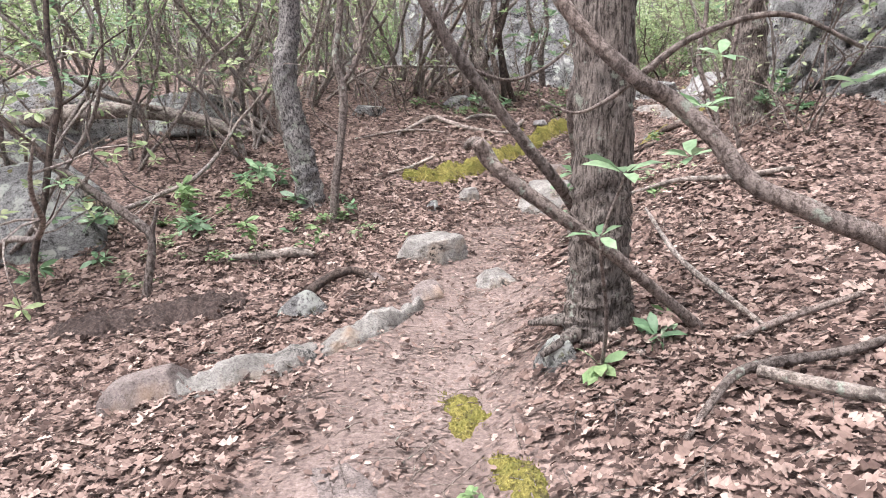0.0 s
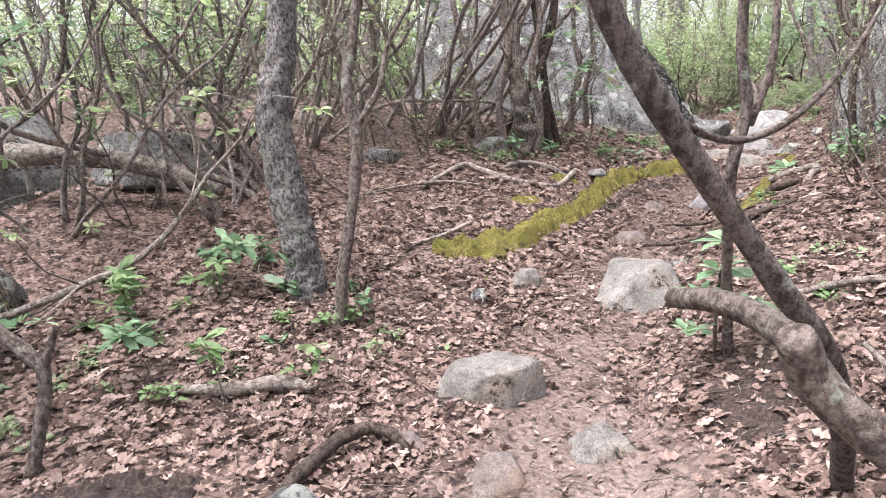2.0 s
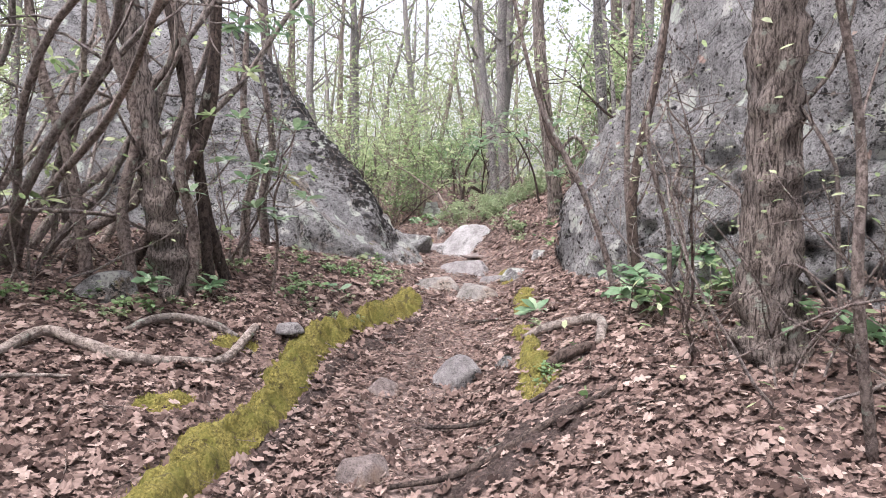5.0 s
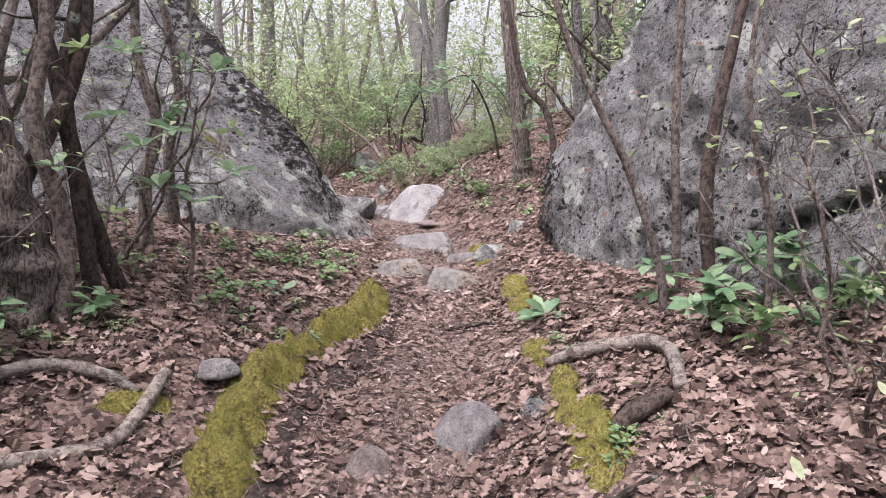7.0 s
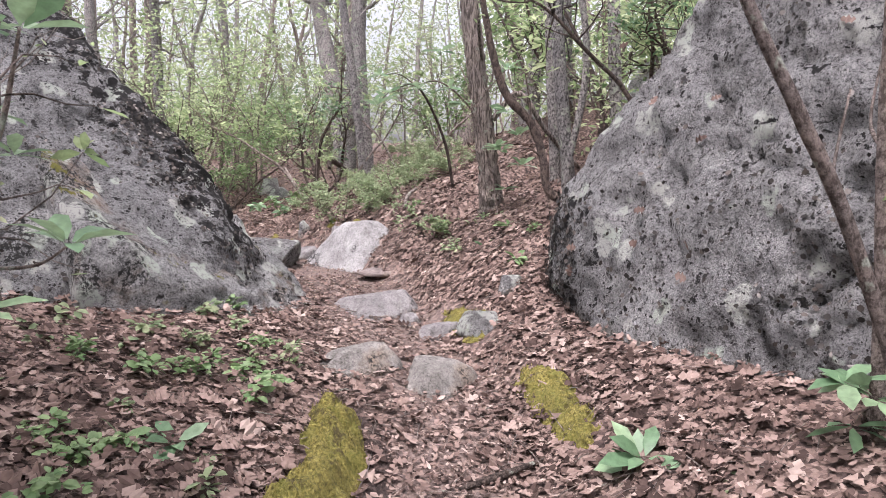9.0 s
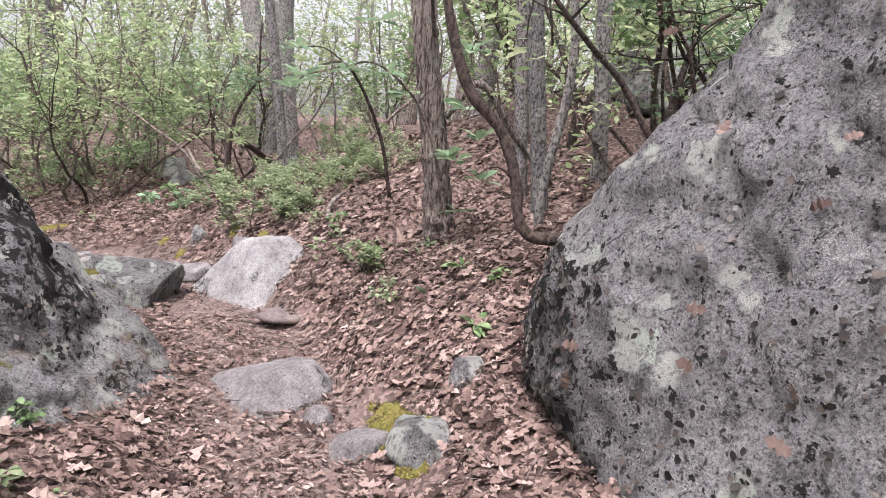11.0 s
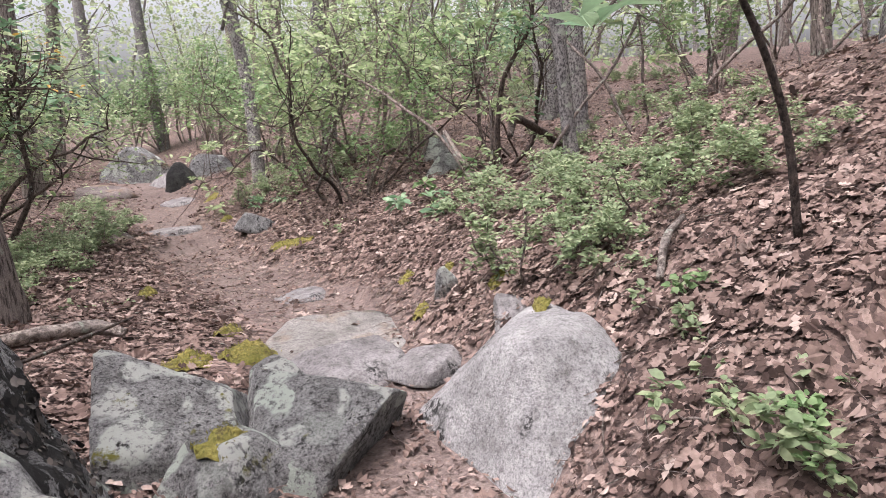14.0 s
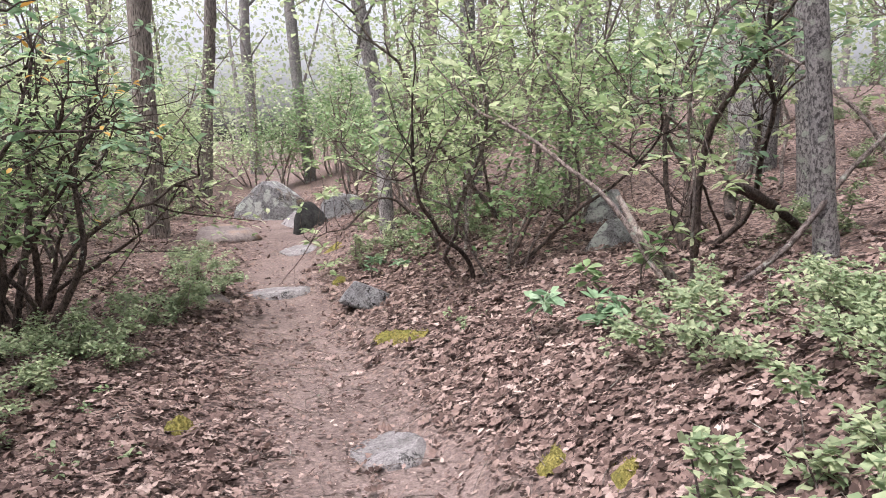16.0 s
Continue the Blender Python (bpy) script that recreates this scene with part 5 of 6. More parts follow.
# ---- shrubs and trees built once and planted many times ----
def crooked_shrub(name, label, seed, stems, height, spread, r0, mat, leafmat, tips, leaf, shape, per, bend=0.2, lean=(0, 0), bare=0.35, category="shrub"):
    """A many-stemmed shrub: each stem forks into crooked branches that end in leaves."""
    rng = np.random.default_rng(seed)
    ob = thing(name, 0, 0, 0, label, category)
    ends, pieces = [], []
    for k in range(stems):
        a = rng.uniform(0, 6.28)
        way = np.array([spread * math.cos(a) + lean[0], spread * math.sin(a) + lean[1], 1.0])
        h = height * rng.uniform(0.75, 1.15)
        r = r0 * rng.uniform(0.6, 1.15)
        line = wander(rng, (0.14 * math.cos(a), 0.14 * math.sin(a), -0.08), way, h, 9, bend, 0.05)
        part("stem", tube(spline(line, 2), [r * 1.2, r, r * 0.75, r * 0.3], 6, 0.15, seed + k), mat, ob)
        for b in range(int(tips)):
            i = rng.integers(int(len(line) * bare) + 1, len(line))
            q = wander(rng, line[i], rng.normal(0, 0.8, 3) + (0, 0, 0.55), height * rng.uniform(0.15, 0.34), 5, 0.3, 0.03)
            pieces.append(tube(q, [r * 0.42, r * 0.12], 3, 0))
            ends += [q[-1], q[-2], q[-3]] if per > 8 else [q[-1]]
            if rng.random() < 0.5:
                q2 = wander(rng, q[2], rng.normal(0, 0.8, 3) + (0, 0, 0.3), height * 0.12, 4, 0.3)
                pieces.append(tube(q2, [r * 0.22, r * 0.07], 3, 0))
                ends.append(q2[-1])
        ends.append(line[-1])
    tagged(part("twig_mass", merged(pieces), mat, ob), kind="stuff")
    if per:
        ends = np.array(ends)
        n = len(ends) * per
        c = np.repeat(ends, per, 0)
        a = rng.uniform(0, 6.28, n)
        e = rng.uniform(-0.5, 0.6, n)
        way = np.stack([np.cos(a) * np.cos(e), np.sin(a) * np.cos(e), np.sin(e)], 1)
        if per > 8:
            c = c + rng.normal(0, height * 0.035, (n, 3))
        size = leaf * rng.uniform(0.65, 1.2, n)
        part("foliage", leaves_geo(c + way * 0.01, way, np.tile((0, 0, 1.0), (n, 1)) + rng.normal(0, 0.35, (n, 3)), size, size * (0.2 if shape == "waxy" else 0.3), shape, -0.3 * rng.uniform(0, 1.5, n)), leafmat, ob)["kind"] = "stuff"
    return ob


def plant(masters, spots, rng, group, small=0.8, large=1.2, tip=6):
    """Plants copies of the masters at spots; each master itself takes a spot."""
    used = set()
    for k, (x, y) in enumerate(spots):
        m = masters[k % len(masters)]
        s = rng.uniform(small, large)
        at = pose(x, y, z_at(x, y) - 0.03, rng.normal(0, tip), rng.normal(0, tip), rng.uniform(0, 360))
        if m.name in used:
            ob = copy_thing(m, at)
        else:
            used.add(m.name)
            ob = m
            ob.matrix_basis = at
        ob.scale = (s, s, s * rng.uniform(0.92, 1.1))
        ob["group"] = group


def scatter(rng, n, xr, yr, keep, apart):
    out = []
    for _ in range(n * 60):
        p = (rng.uniform(*xr), rng.uniform(*yr))
        if keep(*p) and all((p[0] - q[0]) ** 2 + (p[1] - q[1]) ** 2 > apart ** 2 for q in out):
            out.append(p)
            if len(out) == n:
                break
    return out


def side_of(x, y):
    return float(off_trail(np.array([x]), np.array([y]))[0])


rng = np.random.default_rng(5)
# the bare-stemmed laurel thicket
thicket = [crooked_shrub("mountain_laurel", "tall laurel with crooked bare brown stems and sparse leaf whorls", 60 + k, 5 + k % 3, 3.4, 0.5, 0.026, THICKET_BARK, RHODO if k == 1 else FRESH, 7, 0.1, "waxy", 8, 0.2, (-0.12, 0.05), 0.3) for k in range(6)]


def in_thicket(x, y):
    if y < 9.6:
        return x < -1.75 - 0.25 * (9.6 - y) * (y > 6.8) * 0.3 and y > 5.9
    return x < 0.35 + 0.1 * (y - 9.6) and not (x > -1.2 and y > 12.0)


spots = [(-1.9, 7.35), (-2.15, 7.7), (-1.75, 8.1), (-3.4, 7.3), (-2.5, 8.8), (-1.9, 9.6), (-1.2, 10.4), (-0.4, 10.6), (-0.7, 11.3), (0.0, 11.2), (-1.6, 11.2), (-2.4, 10.4), (-3.2, 9.6), (-4.2, 7.0), (-4.0, 5.6)]
spots += scatter(rng, 7, (-11, 0.2), (6, 21), lambda x, y: in_thicket(x, y) and not (-1.6 < x < 4 and 11.8 < y < 18), 0.62)
plant(thicket, spots, rng, "laurel thicket", 0.8, 1.2, 9)
hill = [crooked_shrub("mountain_laurel", "gnarled laurel with dark crooked stems on the slope", 70 + k, 4, 2.8, 0.3, 0.026, DARK_BARK, (FRESH, RHODO, FRESH)[k], 7, 0.09, "waxy", 9, 0.24, (0, 0), 0.4) for k in range(3)]
plant(hill, [(6.45, 11.05), (6.9, 11.3), (7.4, 10.9), (7.6, 11.6), (6.6, 10.6), (2.1, 19.5), (1.8, 20.4), (1.6, 18.9), (7.9, 12.9), (9.2, 12.4), (7.6, 18.4)], rng, "gnarled laurels", 0.8, 1.1)
yellow = [crooked_shrub("mountain_laurel", "laurel with dark twisted stems and yellowing leaves", 75, 4, 3.2, 0.35, 0.032, DARK_BARK, YELLOWLEAF, 6, 0.09, "waxy", 2, 0.3, (0, 0), 0.5)]
plant(yellow, [(2.45, 18.9), (2.2, 19.9)], rng, "gnarled laurels", 0.85, 1.0, 3)
bare = [crooked_shrub("mountain_laurel", "tangle of thin bare brown laurel stems", 77 + k, 5, 2.3, 0.5, 0.013, THICKET_BARK if k else STEM_BARK, FRESH, 12, 0.07, "waxy", 1, 0.28, (0, 0), 0.15) for k in range(2)]
plant(bare, [(-0.6, 10.0), (-0.15, 10.15), (0.45, 10.5), (0.95, 10.75), (1.25, 11.0), (-1.1, 9.9), (-0.4, 9.6), (-0.9, 9.3), (3.0, 7.4), (2.9, 6.7), (3.25, 6.5), (3.4, 7.5), (3.1, 5.9), (-2.0, 8.4), (-2.9, 7.6)], rng, "bare laurel stems", 0.65, 0.9, 5)
# leafy understorey
leafy = [crooked_shrub("understorey_shrub", "leafy light green shrub with thin grey-brown stems", 80 + k, 4 + k % 2, 2.5 + 0.5 * (k % 3), 0.38, 0.02, STEM_BARK, FRESH if k % 3 else BRIGHT, 10, 0.09, "blade", 9, 0.2, (0, 0), 0.25) for k in range(5)]
near_leafy = [(6.45, 19.6), (6.3, 21.5), (7.2, 21.8), (6.9, 23.6), (1.8, 22.5), (1.4, 18.6)]
near_leafy += scatter(rng, 40, (-6, 18), (17, 46), lambda x, y: (side_of(x, y) > 1.9 or side_of(x, y) < -1.9) and not (5 < x < 11 and y < 21.5) and not (x < 3.7 and y < 18.5), 1.25)
near_leafy += scatter(rng, 16, (9, 22), (6, 18), lambda x, y: x > 9.5, 1.6)
near_leafy += scatter(rng, 8, (-18, -8), (9, 26), lambda x, y: True, 2.0) + scatter(rng, 9, (-12, -1.2), (14, 22), lambda x, y: True, 1.6)
near_leafy += [(7.6, 20.6), (8.6, 13.4), (9.6, 14.2), (10.4, 16.2), (10.8, 18.4)]
near_leafy += [(-6.5, 9.5), (-7.5, 11.5), (-6.2, 12.5), (-8.5, 9.0), (-5.6, 14.2), (-9.5, 12.5), (-7.2, 7.2), (-9.0, 6.0)]
near_leafy += [(5.8, 31.6), (4.0, 34.4), (2.2, 29.6), (5.0, 34.5), (3.2, 35.5)]
near_leafy += scatter(rng, 26, (-6, 3), (23, 42), lambda x, y: side_of(x, y) < -1.5, 1.1) + scatter(rng, 22, (5.5, 14), (25, 42), lambda x, y: side_of(x, y) > 1.5, 1.1)
plant(leafy, near_leafy, rng, "leafy understorey", 0.75, 1.25)
# open leafy laurels whose bare stems let the slope show
airy = [crooked_shrub("mountain_laurel", "open laurel with light green leaf whorls on thin crooked stems", 120 + k, 3, 2.7, 0.42, 0.018, DARK_BARK if k else STEM_BARK, (FRESH, RHODO, FRESH)[k], 12, 0.11, "waxy", 8, 0.26, (0, 0), 0.5) for k in range(3)]
plant(airy, [(7.15, 17.5), (2.4, 19.3), (8.2, 18.7), (6.3, 20.4), (2.05, 20.3), (6.35, 19.9), (8.6, 17.0), (2.0, 19.2), (6.5, 22.6), (9.0, 19.6)], rng, "leafy laurels", 0.8, 1.15, 5)
# small rhododendrons along the path
small = [crooked_shrub("rhododendron", "low rhododendron with whorls of waxy blue-green leaves", 90 + k, 2 + k % 2, 0.38, 0.6, 0.007, STEM_BARK, (RHODO, BRIGHT, RHODO, RHODO)[k], 2, 0.13, "waxy", 6, 0.2, (0, 0), 0.4) for k in range(4)]
plant(small, [(-1.74, 6.6), (-2.25, 6.42), (-0.92, 6.49), (-1.9, 6.82), (-2.18, 5.69), (-1.39, 5.5), (4.04, 8.86), (3.32, 6.79), (3.64, 8.21), (3.51, 7.94), (3.8, 7.6), (0.73, 10.0), 
              (6.3, 17.66), (7.02, 18.19), (6.6, 17.3), (5.46, 21.22), (-2.93, 5.84), (-2.17, 6.11), (-3.06, 5.19), (3.4, 8.1), (4.1, 8.3)], rng, "low rhododendrons", 0.75, 1.15, 10)
plant([crooked_shrub("rhododendron", "single rosette of waxy green leaves in the litter", 97, 1, 0.12, 0.2, 0.006, STEM_BARK, RHODO, 1, 0.15, "waxy", 7, 0.1, (0, 0), 0.4),
       crooked_shrub("rhododendron", "small bright green seedling in the litter", 98, 1, 0.1, 0.2, 0.005, STEM_BARK, BRIGHT, 1, 0.13, "waxy", 5, 0.1, (0, 0), 0.4)],
      [(1.16, 2.98), (0.87, 3.05), (-1.24, 6.07), (1.15, 3.5), (-1.6, 5.3), (5.1, 11.55), (-0.8, 5.92), (5.17, 11.22), (2.25, 6.38), (2.81, 8.13), (2.09, 10.67), (2.02, 10.6), (3.61, 9.41), (5.49, 11.79), (5.16, 11.92), (2.4, 7.76), (1.65, 9.85)], rng, "low rhododendrons", 0.9, 1.15)
# low bushes with small leaves
low = [crooked_shrub("blueberry_bush", "low dense bush with small dull green leaves", 100 + k, 10, 0.5, 0.85, 0.006, STEM_BARK, LOWLEAF, 5, 0.044, "blade", 9, 0.22, (0, 0), 0.2) for k in range(4)]
bushes = [(5.95, 14.9), (6.2, 14.65), (6.6, 14.6), (6.6, 15.1), (6.95, 14.8), (6.8, 15.6), (6.6, 16.4), (7.2, 16.0), (7.4, 15.0), (7.0, 14.2), (7.9, 15.6),
          (3.15, 18.7), (2.95, 19.1), (3.2, 20.2), (3.35, 21.2), (3.3, 22.4), (2.7, 18.0), (2.5, 18.9), (6.0, 22.2), (5.9, 24.6), (5.5, 21.6), (3.1, 23.6)]
bushes += scatter(rng, 26, (-14, -5), (7.5, 19), lambda x, y: True, 0.9)
bushes += scatter(rng, 34, (-1, 13), (17, 32), lambda x, y: side_of(x, y) > 1.5 or side_of(x, y) < -1.7, 0.9)
plant(low, bushes, rng, "low bushes", 0.7, 1.1)
herbs = [crooked_shrub("seedling", "patch of small bright green seedlings in leaf litter", 110 + k, 7, 0.17, 1.3, 0.003, STEM_BARK, BRIGHT if k else LOWLEAF, 3, 0.04, "oval", 5, 0.3, (0, 0), 0.3, category="plant") for k in range(2)]
plant(herbs, [(2.72, 11.26), (1.8, 10.7), (5.63, 12.92), (5.69, 12.75), (5.77, 12.34), (1.65, 9.9), (1.9, 10.2), (2.4, 11.0), (0.6, 10.0), (0.35, 9.9), (0.9, 10.05), (0.5, 10.3), (1.7, 10.7), (2.2, 11.3), (2.5, 11.6), (2.8, 11.5), (2.6, 11.9), (1.5, 10.5), (1.8, 9.95), (2.9, 12.0), (2.1, 11.7), (-0.55, 5.75), (-0.9, 5.9), (-1.2, 6.3), (-2.5, 5.3), (1.9, 5.9), (2.2, 6.2), (2.6, 7.9), (3.2, 9.0), (5.5, 12.7), (5.6, 13.0), (5.4, 11.8),
              (5.9, 13.6), (-1.8, 5.6), (-2.2, 5.9), (0.3, 2.1), (5.3, 12.3), (6.0, 13.9), (3.6, 16.9), (3.4, 17.8), (5.9, 18.6), (0.7, 10.6), (1.2, 10.9), (-0.3, 9.9), (0.1, 9.7)], rng, "seedlings", 0.8, 1.4)


# tall trees of the wood
def wood_tree(seed, h, r, mat):
    rng = np.random.default_rng(seed)
    ob = thing("tree", 0, 0, 0, "tall slender tree with grey bark and thin spring leaves", "tree")
    line = wander(rng, (0, 0, -0.2), (rng.normal(0, 0.05), rng.normal(0, 0.05), 1), h, 10, 0.04, 0.03)
    part("trunk", tube(spline(line, 4), [r * 1.3, r, r * 0.85, r * 0.6, r * 0.15], 12, 0.12, seed, 8), mat, ob)
    ends = []
    for k in range(15):
        i = rng.integers(3, 11)
        a = rng.uniform(0, 6.28)
        q = wander(rng, line[i], (math.cos(a), math.sin(a), 0.5), h * rng.uniform(0.12, 0.24), 7, 0.22, 0.04)
        part("branch", tube(q, [r * 0.28, r * 0.06], 5, 0), mat, ob)
        ends += list(q[2:])
    ends = np.array(ends)
    n = len(ends) * 8
    c = np.repeat(ends, 8, 0) + rng.normal(0, 0.35, (n, 3))
    size = rng.uniform(0.07, 0.14, n)
    part("crown", leaves_geo(c, rng.normal(0, 1, (n, 3)), rng.normal(0, 0.6, (n, 3)) + (0, 0, 1), size, size * 0.36, "blade"), FRESH, ob)["kind"] = "stuff"
    return ob


wood = [wood_tree(200 + k, 9 + 1.2 * k, 0.1 + 0.02 * k, GREY_BARK if k % 2 else OAK_BARK) for k in range(5)]


def in_wood(x, y):
    s = side_of(x, y)
    return (s > 3.2 or s < -2.6) and not (x < 4.2 and x > -1.5 and y < 18) and not (3 < x < 9 and 5 < y < 12) and not (5.0 < x < 7.5 and y < 17) and not (x < -1.4 and y < 15)


plant(wood, scatter(rng, 95, (-22, 34), (9, 62), in_wood, 1.9), rng, "trees of the wood", 0.85, 1.25, 3)
plant([wood_tree(230, 11, 0.14, GREY_BARK)], scatter(rng, 16, (-18, 24), (-22, -5), lambda x, y: True, 3.0), rng, "trees of the wood", 0.85, 1.2, 3)
plant([thicket[0]], [(4.3, 5.2), (3.9, 4.2), (5.0, 4.4), (4.4, 3.4), (3.3, 4.4)], rng, "laurel thicket", 0.8, 1.1)


def far_woods():
    """The mass of leaves, its haze put into their pale colour, and thin trunks in which the wood is lost from sight."""
    rng = np.random.default_rng(9)
    n = 85000
    a = rng.uniform(-2.2, 2.2, n)
    d = rng.uniform(26, 75, n)
    x, y = 3 + d * np.sin(a), 12 + d * np.cos(a)
    z = land(x, y) + rng.uniform(0, 1, n) ** 1.15 * 13
    p = np.stack([x, y, z], 1)
    p[:, :2] += 1.5 * rng.normal(0, 1, (n, 2))
    k = vnoise(p, 0.22, 4, 2) > -0.28
    p = p[k]
    m = len(p)
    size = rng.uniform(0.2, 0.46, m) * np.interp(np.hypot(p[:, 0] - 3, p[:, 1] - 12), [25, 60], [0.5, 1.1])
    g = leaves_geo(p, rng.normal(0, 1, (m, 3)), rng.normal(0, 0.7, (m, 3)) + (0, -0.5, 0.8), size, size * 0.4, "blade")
    solid("far_woods_foliage", g, HAZELEAF, 0, 0, 0, "mass of green leaves deep in the wood, paled in colour to suggest haze", "foliage", kind="stuff")
    trunks = []
    for _ in range(100):
        a, d = rng.uniform(-2.2, 2.2), rng.uniform(36, 70)
        x, y = 3 + d * math.sin(a), 12 + d * math.cos(a)
        z = float(land(np.array([x]), np.array([y]))[0])
        trunks.append(tube(wander(rng, (x, y, z - 0.3), (rng.normal(0, 0.06), rng.normal(0, 0.06), 1), 13, 8, 0.09), [0.17, 0.05], 6, 0))
    solid("far_woods_trunks", merged(trunks), GREY_BARK, 0, 0, 0, "grey trunks standing deep in the wood", "trees", kind="stuff")


far_woods()

# ---- fallen wood ----
def fallen(name, pts, radii, mat, label, seed=1, lift=0.0, category="branch", sides=9, rough=0.2):
    g = ground_points(pts, lift)
    return solid(name, tube(spline(g, 8), radii, sides, rough, seed, 14), mat, 0, 0, 0, label, category)


fallen("bark_slab", [(-1.14, 4.5, 0.0), (-1.0, 4.75, 0.06), (-0.83, 4.98, 0.09), (-0.65, 5.02, 0.08), (-0.5, 4.9, 0.02)], [0.02, 0.035, 0.035, 0.03, 0.015], DARK_BARK, "curved strip of dark bark standing in the litter", 3)
fallen("dead_branch", [(-1.82, 5.5, 0.02), (-1.5, 5.46, 0.05), (-1.25, 5.5, 0.05), (-1.08, 5.47, 0.03)], [0.02, 0.045, 0.045, 0.025], DEAD_WOOD, "short pale dead log lying on leaves", 4)
fallen("dead_branch", [(-0.56, 8.6, 0.03), (-0.15, 9.2, 0.05), (0.05, 9.1, 0.06), (0.3, 8.92, 0.04), (0.62, 8.98, 0.03), (0.85, 9.1, 0.03), (1.1, 9.42, 0.09)], [0.02, 0.03, 0.032, 0.034, 0.03, 0.03, 0.028], DEAD_WOOD, "long twisting grey branch lying on dead leaves", 5)
fallen("dead_branch", [(0.3, 9.35, 0.02), (0.45, 9.48, 0.05), (0.65, 9.58, 0.05), (0.85, 9.5, 0.04), (0.98, 9.38, 0.02)], [0.02, 0.03, 0.03, 0.028, 0.02], DEAD_WOOD, "curved grey branch lying on dead leaves", 6)
fallen("dead_branch", [(-1.1, 8.3, 0.02), (-0.7, 8.55, 0.06), (-0.3, 8.7, 0.05), (0.1, 8.75, 0.03)], [0.008, 0.014, 0.014, 0.008], DEAD_WOOD, "thin grey branch lying on dead leaves", 24)
fallen("dead_branch", [(-0.75, 7.3, 0.02), (-0.4, 7.5, 0.05), (-0.12, 7.64, 0.12)], [0.01, 0.016, 0.02], DEAD_WOOD, "thin pale branch resting on moss", 7)
fallen("dead_branch", [(2.9, 8.86, 0.02), (3.0, 8.7, 0.05), (3.12, 8.4, 0.06), (3.05, 8.2, 0.07), (2.88, 8.02, 0.03)], [0.025, 0.035, 0.038, 0.035, 0.03], DEAD_WOOD, "bent pale branch lying at the path's edge", 8)
fallen("dead_branch", [(2.5, 8.1, 0.0), (2.62, 8.05, 0.06), (2.8, 8.02, 0.05)], [0.02, 0.05, 0.03], DARK_BARK, "dark rotten piece of wood in the litter", 9)
fallen("dead_branch", [(1.6, 5.8, 0.04), (1.95, 5.6, 0.06), (2.25, 5.38, 0.05), (2.7, 5.2, 0.05)], [0.015, 0.022, 0.025, 0.02], DEAD_WOOD, "grey stick lying among green leaves", 10)
fallen("dead_branch", [(0.85, 2.2, 0.02), (1.1, 2.42, 0.09), (1.3, 2.5, 0.1), (1.6, 2.5, 0.06), (1.9, 2.6, 0.04)], [0.012, 0.02, 0.022, 0.02, 0.015], STEM_BARK, "brown branch lying in deep dead leaves", 11)
fallen("dead_branch", [(1.2, 2.42, 0.1), (1.4, 2.2, 0.07), (1.7, 2.0, 0.05)], [0.025, 0.026, 0.022], DEAD_WOOD, "grey stick lying in deep dead leaves", 12)
fallen("dead_branch", [(1.3, 2.9, 0.03), (1.55, 2.9, 0.07), (1.9, 2.95, 0.05)], [0.012, 0.018, 0.014], STEM_BARK, "brown stick lying in dead leaves", 13)
fallen("dead_branch", [(1.45, 4.8, 0.25), (1.42, 4.0, 0.13), (1.45, 3.3, 0.06), (1.48, 2.95, 0.02)], [0.012, 0.018, 0.018, 0.012], DEAD_WOOD, "thin stick leaning in the litter", 14)
fallen("fallen_trunk", [(-5.6, 7.9, 0.42), (-4.6, 7.7, 0.45), (-3.7, 7.7, 0.42), (-2.9, 7.8, 0.34), (-2.2, 7.7, 0.22)], [0.09, 0.1, 0.09, 0.08, 0.05], DEAD_WOOD, "fallen grey trunk lying across boulders in the thicket", 15, category="log", sides=14)
fallen("dead_branch", [(2.9, 15.6, 0.05), (3.25, 15.82, 0.08), (3.55, 16.0, 0.08), (3.7, 15.95, 0.03)], [0.03, 0.045, 0.045, 0.03], DEAD_WOOD, "grey branch lying on the litter", 16)
fallen("dead_branch", [(3.2, 14.9, 0.15), (3.5, 15.4, 0.16), (3.75, 16.2, 0.1)], [0.008, 0.012, 0.006], DARK_BARK, "thin dark stick slanting over the litter", 17)
fallen("dead_branch", [(6.35, 14.2, 0.06), (6.15, 14.1, 0.07), (5.95, 13.92, 0.03)], [0.015, 0.022, 0.018], DEAD_WOOD, "short pale stick on the bank", 18)
fallen("dead_branch", [(7.0, 17.0, 0.5), (7.3, 17.4, 0.6), (7.8, 17.7, 0.35), (8.3, 18.0, 0.05)], [0.03, 0.04, 0.04, 0.03], DARK_BARK, "dark arching dead branch on the slope", 19)
fallen("dead_branch", [(6.9, 18.2, 0.7), (7.0, 18.0, 0.35), (7.15, 17.8, 0.02)], [0.02, 0.03, 0.03], DEAD_WOOD, "pale dead branch stuck in the slope", 20)
fallen("root", [(1.35, 7.7, 0.03), (1.7, 7.6, 0.04), (2.1, 7.5, 0.04), (2.6, 7.45, 0.02)], [0.012, 0.018, 0.02, 0.012], DARK_BARK, "thin dark root crossing the footpath's edge", 21, category="root")
fallen("root", [(1.7, 8.2, 0.02), (2.0, 7.95, 0.03), (2.4, 7.75, 0.03)], [0.008, 0.014, 0.01], DARK_BARK, "thin dark root in the trodden earth", 22, category="root")
fallen("root", [(2.95, 9.95, 0.01), (3.1, 9.9, 0.03), (3.35, 9.85, 0.01)], [0.008, 0.018, 0.008], DARK_BARK, "dark root crossing the footpath", 23, category="root")


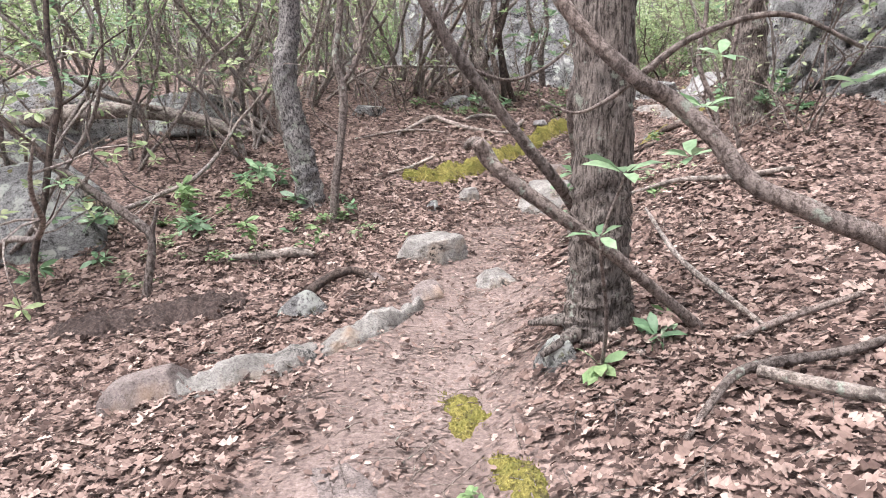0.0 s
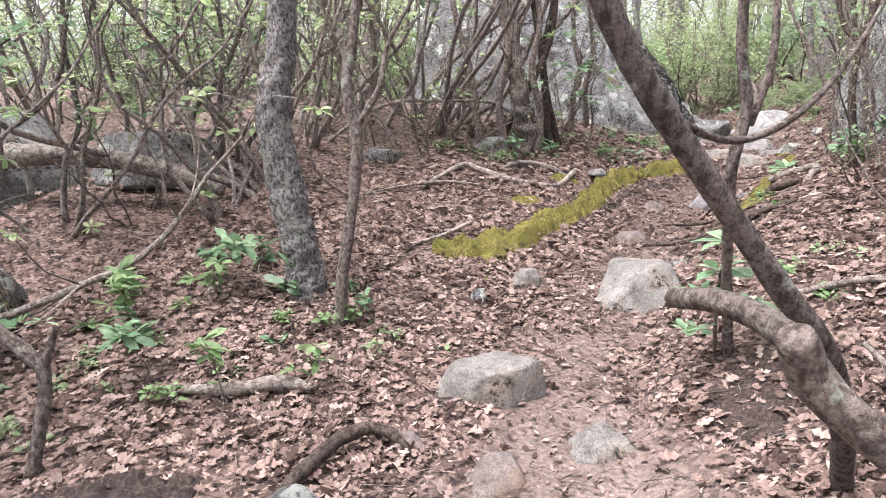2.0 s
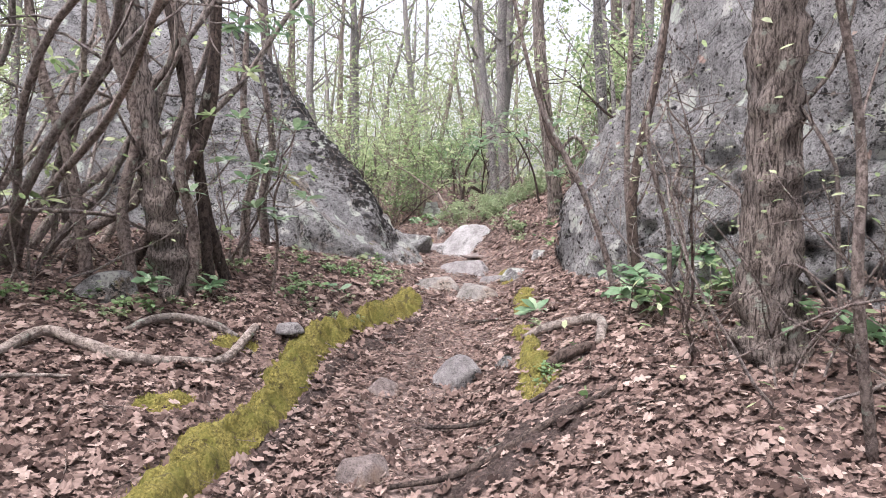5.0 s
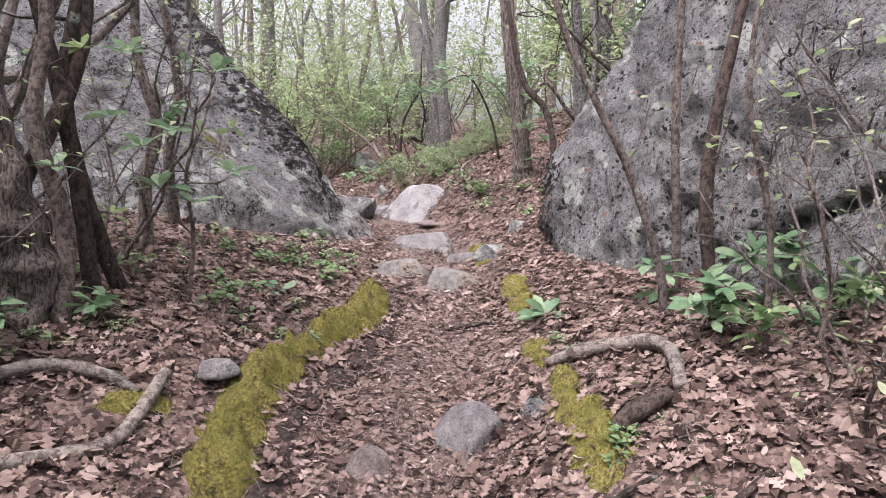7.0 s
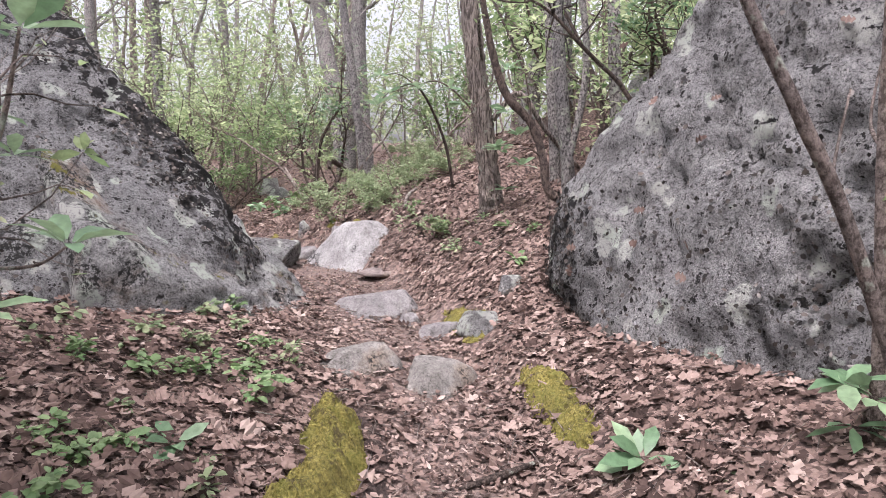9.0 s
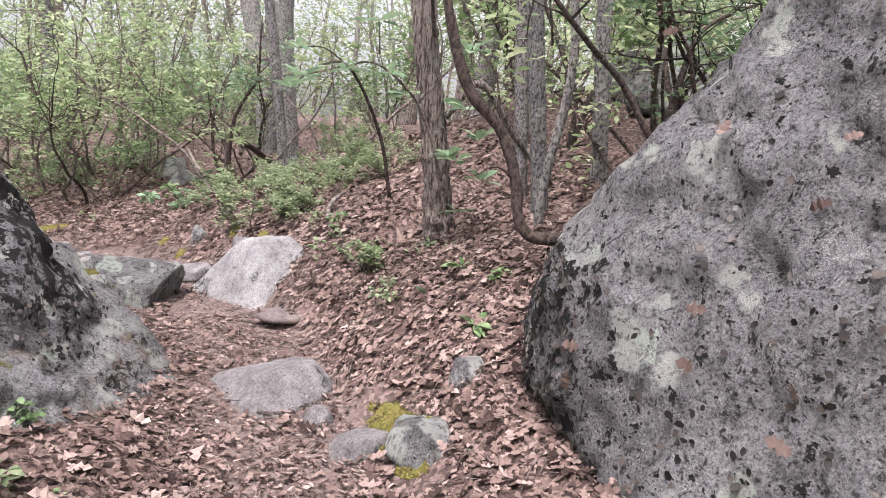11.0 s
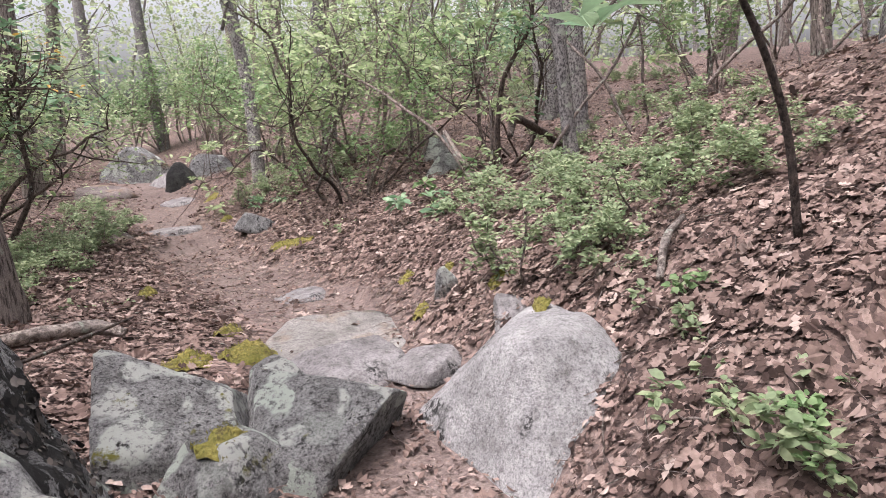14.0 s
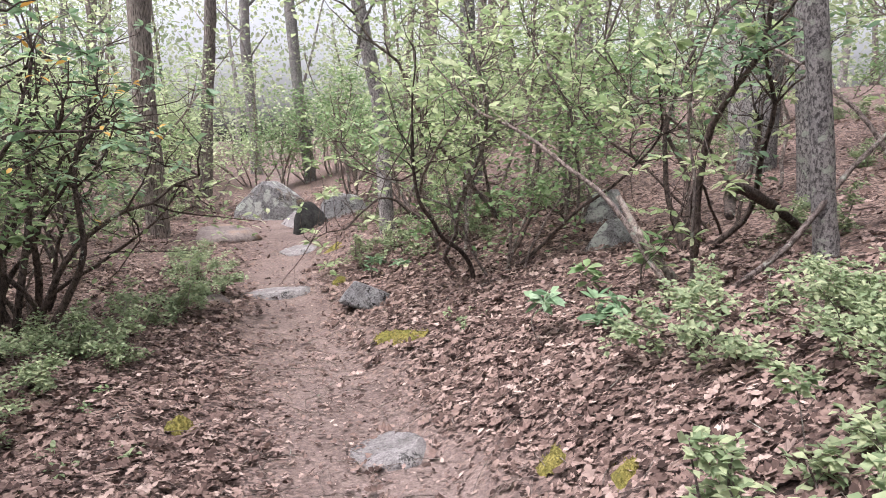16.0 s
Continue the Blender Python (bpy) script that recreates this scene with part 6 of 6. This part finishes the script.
def humus_material():
    m, nt, b = material("dark_humus", 0.98)
    n = noise_tex(nt, coords(nt), 40, 6, 0.75)
    paint(nt, b, ramp(nt, n, [(0.3, (0.018, 0.013, 0.011)), (0.5, (0.075, 0.054, 0.047)), (0.7, (0.17, 0.125, 0.11))]))
    bump(nt, b, n, 1.0, 0.04)
    return m


HUMUS = humus_material()
moss_strip([(-1.75, 3.25), (-1.35, 3.42), (-1.0, 3.62), (-0.7, 3.85), (-0.48, 4.1), (-0.3, 4.36), (-0.16, 4.55)], [0.12, 0.15, 0.15, 0.13, 0.09, 0.07, 0.04], 0.12, 65, "low ridge of weathered pale rock edging the footpath", mat=RIDGE_STONE, name="rock_ridge", rough=0.45)
moss_strip([(-2.75, 4.3), (-2.2, 4.45), (-1.75, 4.6), (-1.45, 4.75)], [0.25, 0.34, 0.28, 0.18], 0.09, 61, "low heap of dark crumbly earth under a laurel", mat=HUMUS, name="earth_heap", rough=1.4)
moss_strip([(0.3, 7.42), (0.9, 8.1), (1.3, 8.7), (1.65, 9.2), (2.15, 9.65), (2.7, 10.15), (3.02, 10.7)], [0.07, 0.08, 0.08, 0.08, 0.08, 0.08, 0.05], 0.035, 64, "strip of dark earth below the moss bank", mat=HUMUS, name="earth_bank", rough=0.7)
moss_strip([(1.5, 7.55), (1.95, 7.5), (2.35, 7.5)], [0.14, 0.26, 0.16], 0.05, 62, "patch of dark bare earth on the bank", mat=HUMUS, name="earth_patch", rough=0.7)
moss_strip([(0.95, 4.7), (1.15, 5.05), (1.3, 5.5)], [0.16, 0.32, 0.22], 0.03, 63, "patch of dark bare earth by the oak", mat=HUMUS, name="earth_patch", rough=0.7)

# ---- leaf litter ----
def litter(name, n, spread, yr, shape, small, large, label, seed, trail_keep, lift=0.012):
    rng = np.random.default_rng(seed)
    y = rng.uniform(*yr, n)
    d = rng.uniform(-1, 1, n)
    d = np.sign(d) * np.abs(d) ** 1.25 * np.where(d < 0, spread[0], spread[1])
    x = eased(y, TRAIL_Y, TRAIL_X) + d
    p2 = np.stack([x, y, np.zeros(n)], 1)
    clumps = 0.85 + 0.45 * vnoise(p2, 1.4, seed, 2)
    keep = rng.random(n) < np.clip(clumps, 0.1, 1) * (1 - (1 - trail_keep) * np.clip(bareness(x, y) * 1.5, 0, 1))
    for path, w, left in MOSS_BEDS:
        near = np.min([(x - q[0]) ** 2 + (y - q[1]) ** 2 for q in path], axis=0) < w * w
        keep &= ~near | (rng.random(n) < left)
    x, y = x[keep], y[keep]
    m = len(x)
    z = floor_z(x, y) + lift + rng.uniform(0, 0.02, m)
    a = rng.uniform(0, 6.28, m)
    e = 0.05
    gx = (land(x + e, y) - land(x - e, y)) / (2 * e)
    gy = (land(x, y + e) - land(x, y - e)) / (2 * e)
    nor = np.stack([-gx, -gy, np.ones(m)], 1) + rng.normal(0, 0.34, (m, 3))
    way = np.stack([np.cos(a), np.sin(a), np.cos(a) * gx + np.sin(a) * gy + rng.normal(0, 0.2, m)], 1)
    size = small + (large - small) * rng.random(m) ** 1.5
    p = np.stack([x, y, z], 1) - way * size[:, None] * 0.5
    p[:, 2] += 0.25 * np.abs(way[:, 2] - (np.cos(a) * gx + np.sin(a) * gy)) * size
    g = leaves_geo(p, way, nor, size, size * (rng.uniform(0.1, 0.28, m) if shape == "oval" else rng.uniform(0.24, 0.4, m)), shape, rng.normal(0.1, 0.5, m))
    return solid(name, g, LITTER, 0, 0, 0, label, "leaves", kind="stuff", smooth=False)


litter("leaf_litter", 74000, (3.6, 3.4), (0.6, 22.5), "oak", 0.032, 0.1, "curled dry brown oak leaves covering the ground", 31, 0.03)
litter("leaf_litter", 70000, (9, 10), (0.6, 32), "oak", 0.04, 0.105, "dry brown leaves covering the woodland floor", 32, 0.03, 0.02)
litter("leaf_crumbs", 120000, (2.4, 2.2), (0.8, 20), "oval", 0.015, 0.055, "broken bits of dry leaves on the footpath", 33, 0.32, 0.004)
litter("leaf_crumbs", 9000, (0.7, 0.7), (13.5, 25), "oval", 0.014, 0.045, "scattered shreds of brown leaves on the footpath", 35, 0.5, 0.004)
litter("leaf_crumbs", 22000, (0.62, 0.62), (6.2, 13.5), "oval", 0.014, 0.05, "trodden shreds of brown leaves on the footpath", 34, 0.85, 0.004)


def twigs():
    rng = np.random.default_rng(41)
    out = []
    for _ in range(3200):
        y = rng.uniform(0.8, 20)
        x = float(np.interp(y, TRAIL_Y, TRAIL_X)) + rng.normal(0, 1.5)
        a, l = rng.uniform(0, 6.28), rng.uniform(0.05, 0.3)
        e = np.array([x - math.cos(a) * l / 2, x + math.cos(a) * l / 2]), np.array([y - math.sin(a) * l / 2, y + math.sin(a) * l / 2])
        z = floor_z(*e) + 0.012 + rng.uniform(0, 0.02, 2)
        mid = (x + rng.normal(0, l * 0.06), y + rng.normal(0, l * 0.06), z.mean() + 0.012)
        r = rng.uniform(0.0015, 0.004)
        out.append(tube(np.array([(e[0][0], e[1][0], z[0]), mid, (e[0][1], e[1][1], z[1])]), [r, r * 0.6], 4, 0))
    solid("twigs", merged(out), STEM_BARK, 0, 0, 0, "thin dead twigs scattered over the leaf litter", "twigs", kind="stuff")


twigs()
